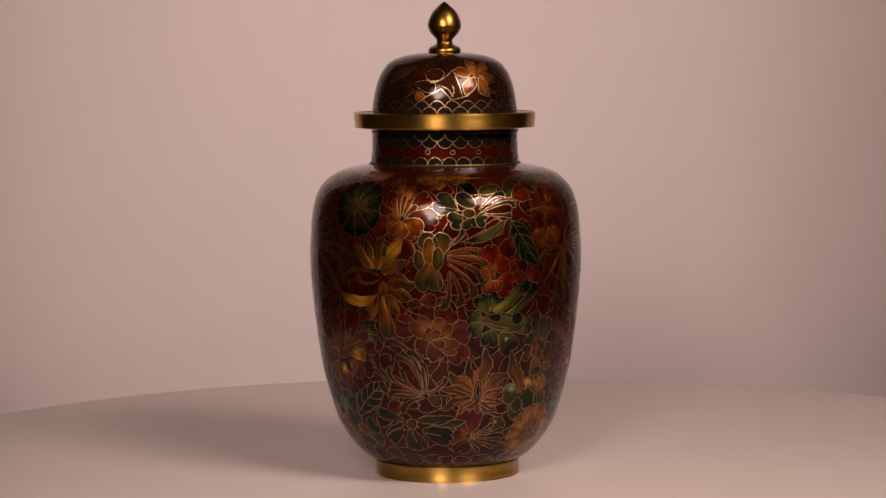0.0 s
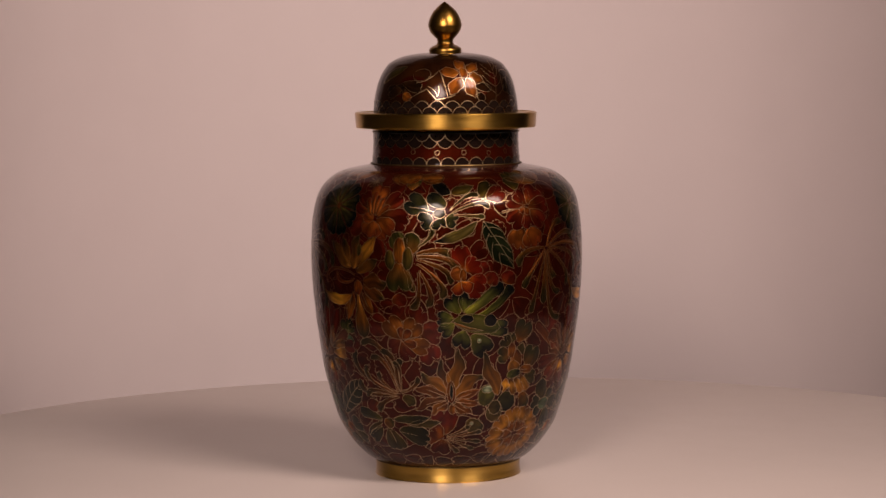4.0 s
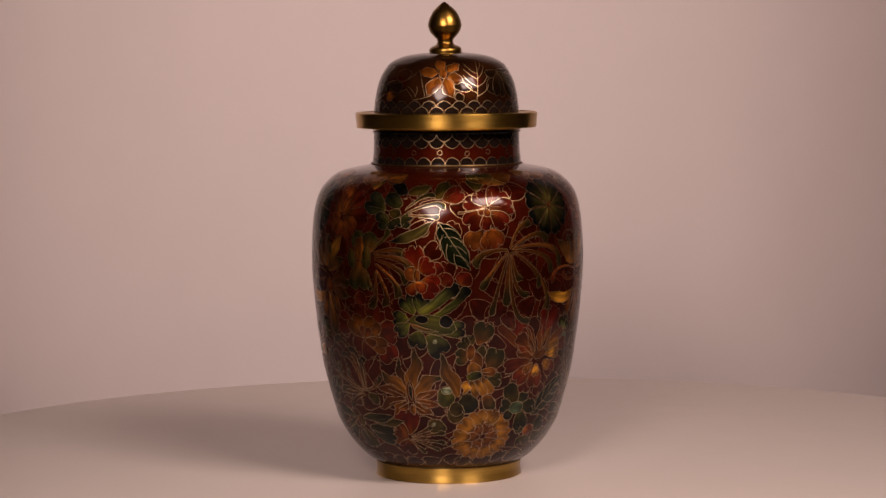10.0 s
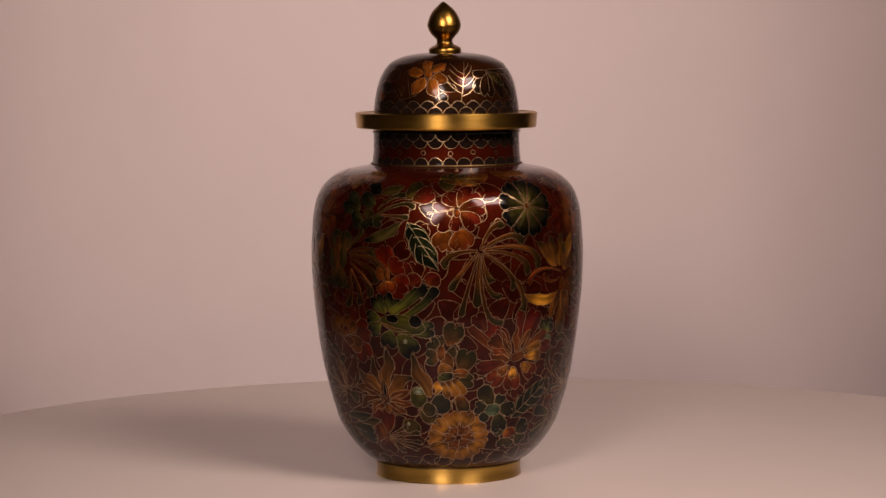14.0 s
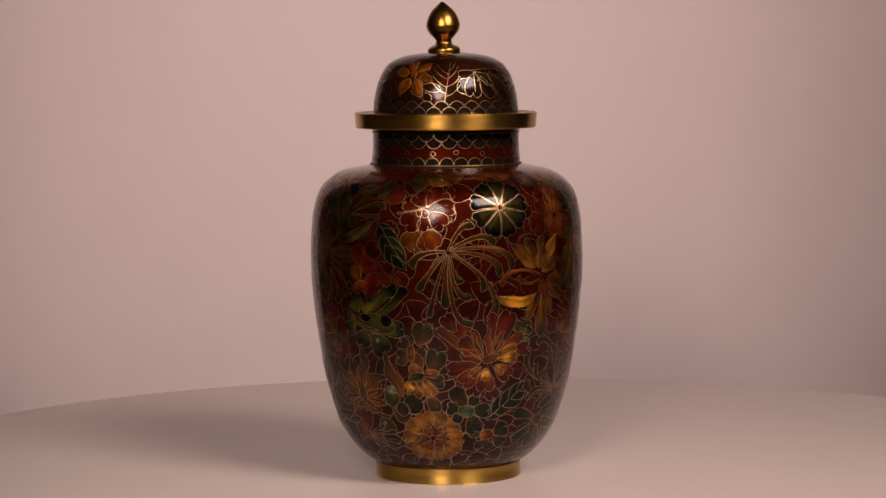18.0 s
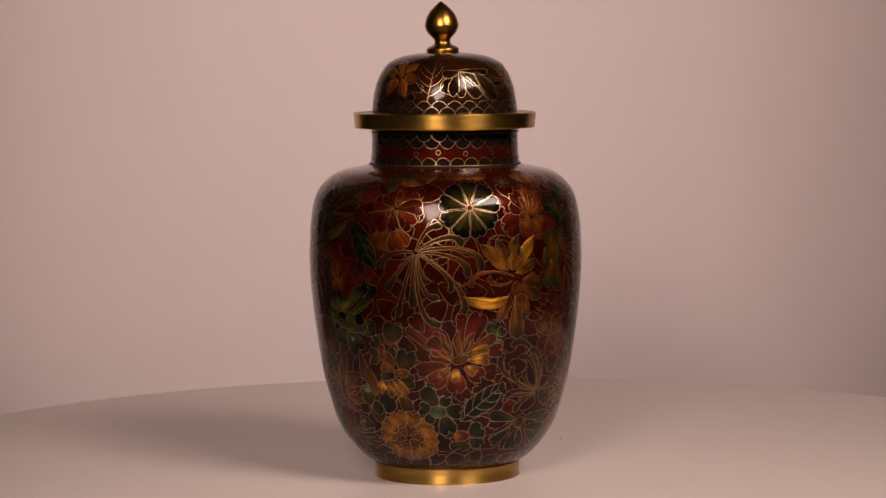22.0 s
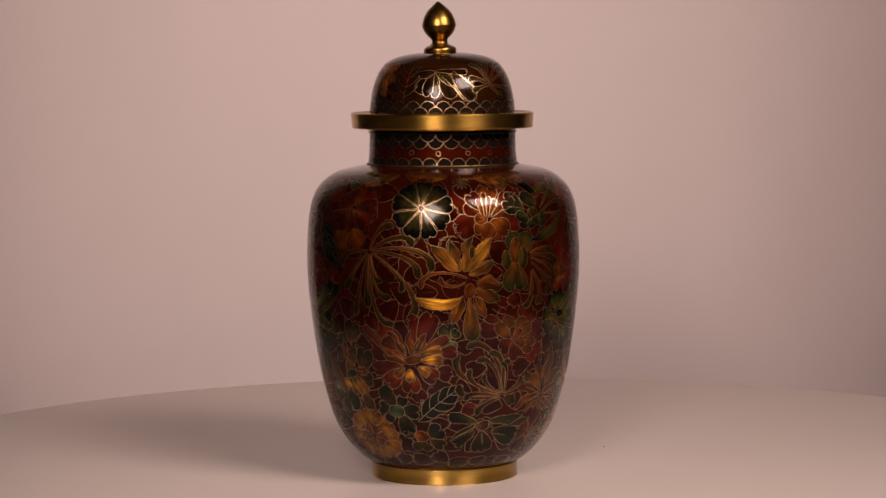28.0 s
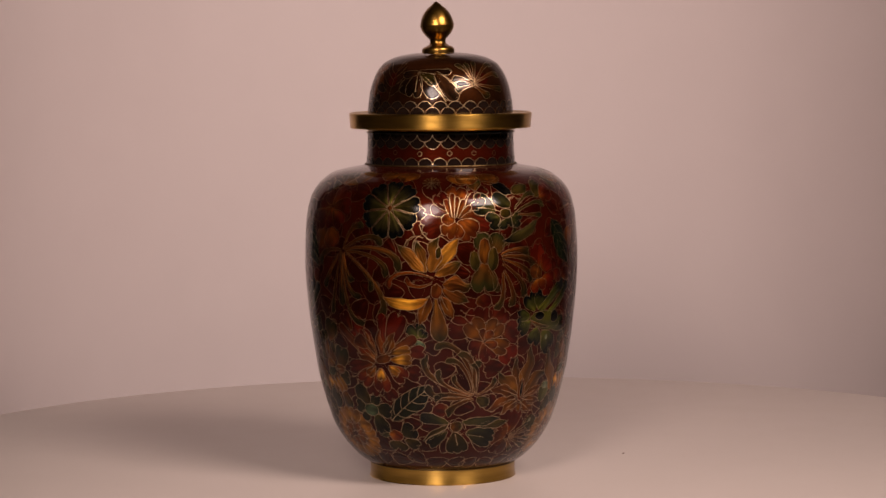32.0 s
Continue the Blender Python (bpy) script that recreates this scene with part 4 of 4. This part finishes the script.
it = bloom("flower", BODY_SKIN, 106.3, 36.6)
petal(it, -1.3, 0.6, -16.8, 4.4, 6.3, "r", 8, JADE)
petal(it, -1.7, -0.7, -14.8, -10.4, 4.5, "p", 0, OLIVE)
petal(it, -1.9, -4.6, -11.8, -13.2, 7.3, "h", 0, JADE)
petal(it, 1.9, -4.7, 4.4, -19.2, 12.0, "t", 0, OLIVE)
petal(it, 8.5, -5.0, 23.8, -10.7, 13.2, "t", 0, JADE)
petal(it, 14.1, -1.6, 32.6, 0.3, 4.9, "p", 8, OLIVE)
petal(it, 5.2, 1.1, 27.6, 2.8, 5.7, "p", 14, JADE)
petal(it, -0.4, -2.1, 6.0, -0.9, 5.9, "o", 0, MOSS)
vein(it, 9.1, -6.5, 17.7, -8.4, 0)
vein(it, -1.2, -1.8, -12.0, -8.1, 0)
vein(it, 2.4, -5.9, 3.8, -13.5, 0)
done(it)

it = bloom("flower", BODY_SKIN, 11.5, 27.6)
petal(it, 0.0, 2.3, -0.6, 17.5, 14.5, "h", 0, SCARLET)
petal(it, -0.8, 0.9, -9.4, 2.6, 14.8, "t", 0, RUST)
petal(it, -1.2, -1.0, -4.0, -11.2, 11.0, "h", 0, RED)
petal(it, 0.8, 1.2, 13.0, 7.5, 2.9, "s", 10, SEPIA)
petal(it, 1.3, 0.4, 19.5, 3.9, 3.2, "s", 0, SEPIA)
petal(it, 1.4, -0.4, 18.7, -2.9, 3.2, "s", 0, SEPIA)
petal(it, 1.0, -1.1, 14.9, -8.3, 3.2, "s", -8, SEPIA)
petal(it, -0.3, -1.1, 6.6, -10.8, 3.5, "s", -10, SEPIA)
done(it)

it = bloom("scroll", BODY_SKIN, -6.6, 100)
petal(it, -4.5, 3.4, 3.5, 1.7, 8.4, "r", 0, RED)
done(it)

it = bloom("bud", BODY_SKIN, 90.0, 85.0)
petal(it, 2.7, -1.8, 0.8, 6.2, 10.8, "h", 0, GREENBLACK)
petal(it, 3.2, -1.3, 6.6, 2.6, 5.9, "h", 0, GREENBLACK)
petal(it, 0.1, -2.7, 6.2, -7.1, 4.3, "r", 0, MINT)
done(it)

it = bloom("flower", BODY_SKIN, 54.8, 166.0, 120.0)
petal(it, -5.3, -4.6, -7.6, 6.6, 15.6, "t", 0, MOSS)
petal(it, 6.7, -3.7, 4.7, 6.8, 12.4, "t", 0, AMBER)
done(it)

it = bloom("flower", BODY_SKIN, 79.5, 167.0, 120.0)
petal(it, -5.7, -2.9, -3.5, 7.5, 11.2, "t", 0, AMBER)
petal(it, 4.8, -3.7, 7.0, 5.8, 12.4, "t", 0, AMBER)
done(it)

it = bloom("flower", BODY_SKIN, -2.2, 165.2, 120.0)
petal(it, -7.1, -3.5, -6.8, 6.7, 13.1, "t", 0, AMBER)
petal(it, -1.0, -7.0, -0.0, 1.5, 8.1, "h", 0, MOSS)
petal(it, 6.6, -2.7, 10.3, 6.4, 13.1, "t", 0, AMBER)
done(it)

it = bloom("flower", BODY_SKIN, 48.7, 164.0, 120.0)
petal(it, -4.4, -5.9, -4.3, 3.3, 9.3, "h", 0, OLIVE)
petal(it, 4.4, -2.2, 6.3, 7.2, 16.8, "t", 0, MOSS)
done(it)

it = bloom("flower", BODY_SKIN, -0.7, 165.7, 120.0)
petal(it, -2.1, -3.3, -6.4, 6.1, 14.3, "t", 0, AMBER)
petal(it, 5.7, -1.8, 6.9, 6.7, 12.4, "t", 0, AMBER)
done(it)

rosette("star", BODY_SKIN, 97.8, 164.4, 12, 4.7, 0.7, 0.3, OLIVE, 3)

it = bloom("flower", LID_SKIN, 25.9, 218.4)
petal(it, 1.7, 4.6, -1.5, 13.1, 6.3, "p", 0, SIENNA)
petal(it, 3.7, 4.0, 10.2, 9.7, 6.1, "p", 0, SIENNA)
petal(it, 4.5, 2.0, 13.0, -1.7, 6.5, "p", 0, SIENNA)
petal(it, 3.0, 0.6, 7.4, -10.6, 7.3, "p", 0, SIENNA)
petal(it, 0.3, 0.9, -6.7, -9.0, 7.5, "p", 0, SIENNA)
petal(it, -0.9, 3.4, -11.3, 4.5, 6.5, "p", 0, SIENNA)
petal(it, 0.6, 7.0, 2.7, 0.1, 4.3, "o", 0, SIENNA)
done(it)

it = bloom("scroll", LID_SKIN, 43.6, 213.8)
petal(it, -4.8, 1.6, 6.4, -1.0, 5.0, "o", 0, BROWN)
petal(it, -3.4, -4.0, 1.5, -6.5, 4.4, "o", 0, BROWN)
done(it)

it = bloom("leaf", LID_SKIN, 59.1, 219.1)
vein(it, -1.8, -13.1, 2.1, 10.9, 0)
vein(it, 0.2, 2.2, -5.6, 8.9, -45)
vein(it, 0.4, -1.1, -6.7, 5.3, -45)
vein(it, -0.2, -5.3, -7.8, 1.4, -50)
vein(it, -0.9, -8.8, -8.2, -2.5, -50)
vein(it, 1.3, 4.3, 4.4, 9.8, 40)
vein(it, 0.7, -0.2, 5.7, 7.2, 45)
vein(it, -0.2, -5.0, 6.5, 0.8, 50)
vein(it, -1.4, -10.4, 6.7, -4.1, 50)
done(it)

it = bloom("bellflower", LID_SKIN, 86.0, 216.0)
petal(it, -1.1, 5.9, -11.4, -5.2, 7.6, "r", 10, BROWN)
petal(it, -0.6, 5.9, 8.6, -7.9, 8.6, "r", -8, BROWN)
petal(it, -2.0, 6.7, -4.4, -7.4, 9.9, "h", 0, BROWN)
petal(it, -2.0, 7.1, -10.8, 5.4, 4.8, "r", -40, BROWN)
petal(it, -1.5, 7.4, 15.5, 6.5, 3.5, "r", 0, BROWN)
petal(it, 7.3, 6.4, 20.4, -8.6, 7.6, "r", 10, BROWN)
vein(it, -2.0, 7.1, -2.8, -4.7, 0)
vein(it, -1.0, 6.7, 14.2, -10.0, -15)
done(it)

it = bloom("bellflower", LID_SKIN, 100.0, 216.0)
petal(it, -10.0, 6.8, 7.4, 7.4, 3.9, "r", 20, BROWN)
petal(it, -1.7, 5.4, 9.5, -8.8, 9.3, "r", -12, BROWN)
petal(it, -9.4, 6.0, 0.4, 0.0, 6.0, "r", 0, OLIVE)
petal(it, 22.2, 0.3, 9.5, -0.1, 4.7, "o", 0, BROWN)
done(it)

it = bloom("spider_flower", LID_SKIN, 130.8, 215.9)
petal(it, -0.5, 0.0, -7.9, 10.4, 3.4, "s", 20, SEPIA)
petal(it, -0.2, 0.2, -1.8, 12.8, 3.1, "s", 10, SEPIA)
petal(it, 0.0, 0.2, 3.5, 13.6, 3.1, "s", 0, SEPIA)
petal(it, -0.5, -0.2, -10.9, 0.8, 4.4, "s", 30, SEPIA)
petal(it, -0.6, -0.7, -11.0, -4.2, 3.7, "s", 10, SEPIA)
petal(it, 0.7, -0.2, 18.9, 2.9, 3.7, "s", -20, SEPIA)
petal(it, 0.6, -0.5, 20.2, -3.5, 3.7, "s", 0, SEPIA)
petal(it, 0.7, 0.2, 16.0, 10.0, 3.7, "s", -20, SEPIA)
petal(it, 0.3, -0.9, 9.4, -7.6, 4.4, "s", 10, SEPIA)
done(it)

it = bloom("scroll", LID_SKIN, -10.3, 216.9)
petal(it, -20.5, -8.5, -4.6, 0.9, 5.7, "p", 18, BROWN)
petal(it, -27.2, -1.1, -8.4, 9.2, 5.1, "p", -25, OLIVE)
petal(it, -9.0, -1.0, 1.9, -3.7, 6.5, "r", 0, BROWN)
vein(it, -3.8, 4.6, 1.2, 0.5, 110)
vein(it, 1.2, 0.5, 5.9, 5.5, 120)
vein(it, 5.9, 5.5, -2.8, 5.8, 100)
vein(it, -1.3, -0.5, 10.4, 6.9, 60)
vein(it, 5.4, -2.6, 11.2, -8.3, -60)
vein(it, 11.0, -2.2, 11.2, -7.8, -60)
vein(it, 10.4, 6.9, 16.8, -8.2, -12)
vein(it, -5.7, -9.8, 5.0, -4.0, 0)
vein(it, 5.0, -4.0, 10.7, -9.9, 0)
vein(it, 10.2, -9.8, 20.6, -7.4, 20)
done(it)

it = bloom("flower", LID_SKIN, -28.6, 215.4)
petal(it, 1.8, -3.1, -8.4, -4.4, 8.1, "h", 0, BROWN)
petal(it, 3.1, -5.6, 8.8, -8.0, 5.0, "o", 0, SIENNA)
done(it)


# ---- scrolls of murky red that fill the belly between the flowers ----
def scrollwork():
    rnd = random.Random(7)
    cells, wires = bmesh.new(), bmesh.new()
    it = Bloom("scroll", BODY_SKIN, 0, 90)
    it.lift = 0.012
    for row in range(15):
        z = 15 + row * 10.4
        for col in range(11):
            it.angle = col * 120 / 11 + (4.6 if row % 2 else 0) + rnd.uniform(-2, 2)
            it.s0 = BODY_SKIN.length_at(min(z + rnd.uniform(-2, 2), 166))
            a = rnd.uniform(0, 2 * math.pi)
            size = rnd.uniform(5.0, 7.4)
            bm, rim = petal_mesh(it, -size * math.cos(a), -size * math.sin(a), size * math.cos(a), size * math.sin(a), size * 1.7, rnd.choice("httt"), 0, it.lift)
            lay_wire(wires, BODY_SKIN, it.angle, it.s0, rim, it.lift + 0.002, True, 0.185)
            me = bpy.data.meshes.new("scroll_cell")
            bm.to_mesh(me)
            bm.free()
            cells.from_mesh(me)
            bpy.data.meshes.remove(me)
    for f in cells.faces:
        f.material_index = 0
    meshes = []
    for name, bm, mat in (("scroll_enamel", cells, MURK), ("scroll_wire", wires, WIRE)):
        me = bpy.data.meshes.new(name)
        bm.to_mesh(me)
        bm.free()
        me.materials.append(mat)
        meshes.append((name, me))
    for turn in THIRDS:
        for name, me in meshes:
            ob = new(name, me)
            ob.parent = body
            ob.rotation_euler.z = radians(turn)
            ob["kind"] = "stuff"


scrollwork()


# ---- scales round the neck and the foot of the lid ----
def scale_row(owner, skin, height, count, radius, up, offset, lift):
    """A row of half-round scales, each a cell of black enamel edged with wire."""
    it = Bloom("scale", skin, 0, height)
    bm = bmesh.new()
    n = 14
    rim = [(radius * math.cos(math.pi * k / n), up * radius * math.sin(math.pi * k / n)) for k in range(n + 1)]
    rings = [[bm.verts.new(skin.place(0, x * k / 4, y * k / 4, lift, it.s0)) for x, y in rim] for k in range(1, 5)]
    hub = bm.verts.new(skin.place(0, 0, 0, lift, it.s0))
    for k in range(n):
        bm.faces.new((hub, rings[0][k], rings[0][k + 1])).smooth = True
        for inner, outer in zip(rings, rings[1:]):
            bm.faces.new((inner[k], outer[k], outer[k + 1], inner[k + 1])).smooth = True
    lay_wire(bm, skin, 0, it.s0, rim, lift + 0.04, False, 0.21, 1)
    bmesh.ops.recalc_face_normals(bm, faces=bm.faces)
    me = bpy.data.meshes.new("scale")
    bm.to_mesh(me)
    bm.free()
    me.materials.append(NIGHT)
    me.materials.append(WIRE)
    for k in range(count):
        ob = new("scale", me)
        ob.parent = owner
        ob.rotation_euler.z = 2 * math.pi * (k + offset) / count


def band(owner, name, skin, low, high, lift, mat):
    """A plain band of enamel round a turned part."""
    a, b = skin.length_at(low), skin.length_at(high)
    line = []
    for k in range(7):
        p = skin.place(0, 0, 0, lift, a + (b - a) * k / 6)
        line.append((-p[1], p[2]))
    bm = bmesh.new()
    rows = [[bm.verts.new((r * math.sin(2 * math.pi * i / 128), -r * math.cos(2 * math.pi * i / 128), z)) for i in range(128)] for r, z in line]
    for lo, hi in zip(rows, rows[1:]):
        for i in range(128):
            bm.faces.new((lo[i], lo[(i + 1) % 128], hi[(i + 1) % 128], hi[i]))
    return part(name, bm, mat, owner)


def hoop(owner, name, radius, height, thick, mat=None, label=""):
    """A thin brass hoop soldered round the vase."""
    bm = bmesh.new()
    rows = []
    for i in range(128):
        a = 2 * math.pi * i / 128
        rows.append([bm.verts.new(((radius + thick * math.cos(b)) * MM * math.sin(a), -(radius + thick * math.cos(b)) * MM * math.cos(a), (height + thick * math.sin(b)) * MM))
                     for b in [2 * math.pi * k / 8 for k in range(8)]])
    for i in range(128):
        for k in range(8):
            bm.faces.new((rows[i][k], rows[(i + 1) % 128][k], rows[(i + 1) % 128][(k + 1) % 8], rows[i][(k + 1) % 8]))
    return part(name, bm, mat or WIRE, owner, label)


band(neck, "red_band", NECK_SKIN, 174.5, 183.5, 0.03, GROUND)
scale_row(neck, NECK_SKIN, 185.4, 30, 4.15, -1, 0.0, 0.10)
scale_row(neck, NECK_SKIN, 189.2, 30, 4.15, -1, 0.5, 0.16)
scale_row(neck, NECK_SKIN, 172.6, 33, 3.8, 1, 0.3, 0.10)
scale_row(lid, LID_SKIN, 202.7, 30, 4.0, 1, 0.5, 0.10)
scale_row(lid, LID_SKIN, 199.5, 30, 4.0, 1, 0.0, 0.16)
hoop(neck, "hoop", 41.3, 172.0, 0.45, TARNISH, "thin gilt hoop under the collar")
hoop(neck, "hoop", 40.3, 189.3, 0.55, NIGHT, "black lip under the lid")
hoop(foot, "hoop", 40.4, 8.5, 0.4, TARNISH, "thin gilt hoop above the foot")


def dots():
    it = Bloom("dot", NECK_SKIN, 0, 178.9)
    bm = bmesh.new()
    lay_wire(bm, NECK_SKIN, 0, it.s0, [(1.25 * math.cos(2 * math.pi * k / 16), 1.25 * math.sin(2 * math.pi * k / 16)) for k in range(16)], 0.12, True, 0.26)
    me = bpy.data.meshes.new("dot_ring")
    bm.to_mesh(me)
    bm.free()
    me.materials.append(WIRE)
    rnd = random.Random(3)
    for k in range(18):
        ob = new("dot_ring", me)
        ob.parent = neck
        ob.rotation_euler.z = radians(20 * k + 7 + rnd.uniform(-2, 2))
        ob.location.z = rnd.uniform(-0.0005, 0.0005)


dots()


# ---- a crumb on the turntable ----
def crumb_mesh():
    bm = bmesh.new()
    bmesh.ops.create_icosphere(bm, subdivisions=2, radius=0.0005)
    for v in bm.verts:
        v.co *= 1 + 0.35 * noise.noise(v.co * 2500)
        v.co.z = v.co.z * 0.6 + 0.0004
    return bm


crumb = tagged(link_bm("crumb", crumb_mesh(), mottled("brown_crumb", (0.10, 0.06, 0.04), (0.16, 0.10, 0.07), 900.0, (0.6, 0.8))), "tiny dark crumb lying on the white turntable", "crumb")


# ---- what moves ----
SPIN = 3.19          # degrees a second, clockwise from above
AXIS_X, OFF = -0.0031, 0.0055


def motions():
    rows = []
    for k in range(17):
        t = 2.0 * k
        a = radians(SPIN * (t - 11.0))
        rows.append((t, pose(AXIS_X + OFF * math.cos(a), -OFF * math.sin(a), 0, 0, 0, -SPIN * t)))
    walk(vase, rows)
    times = [2.0 * k for k in range(17)]
    walk(turntable, [(t, pose(DISC_X, DISC_Y, 0, 0, 0, -SPIN * t)) for t in times])
    rows = []
    for t in times:
        a = radians(116.5 - SPIN * t)
        rows.append((t, pose(-0.0121 + 0.1194 * math.cos(a), 0.0276 + 0.1194 * math.sin(a), 0, 0, 0, -SPIN * t)))
    walk(crumb, rows)


motions()
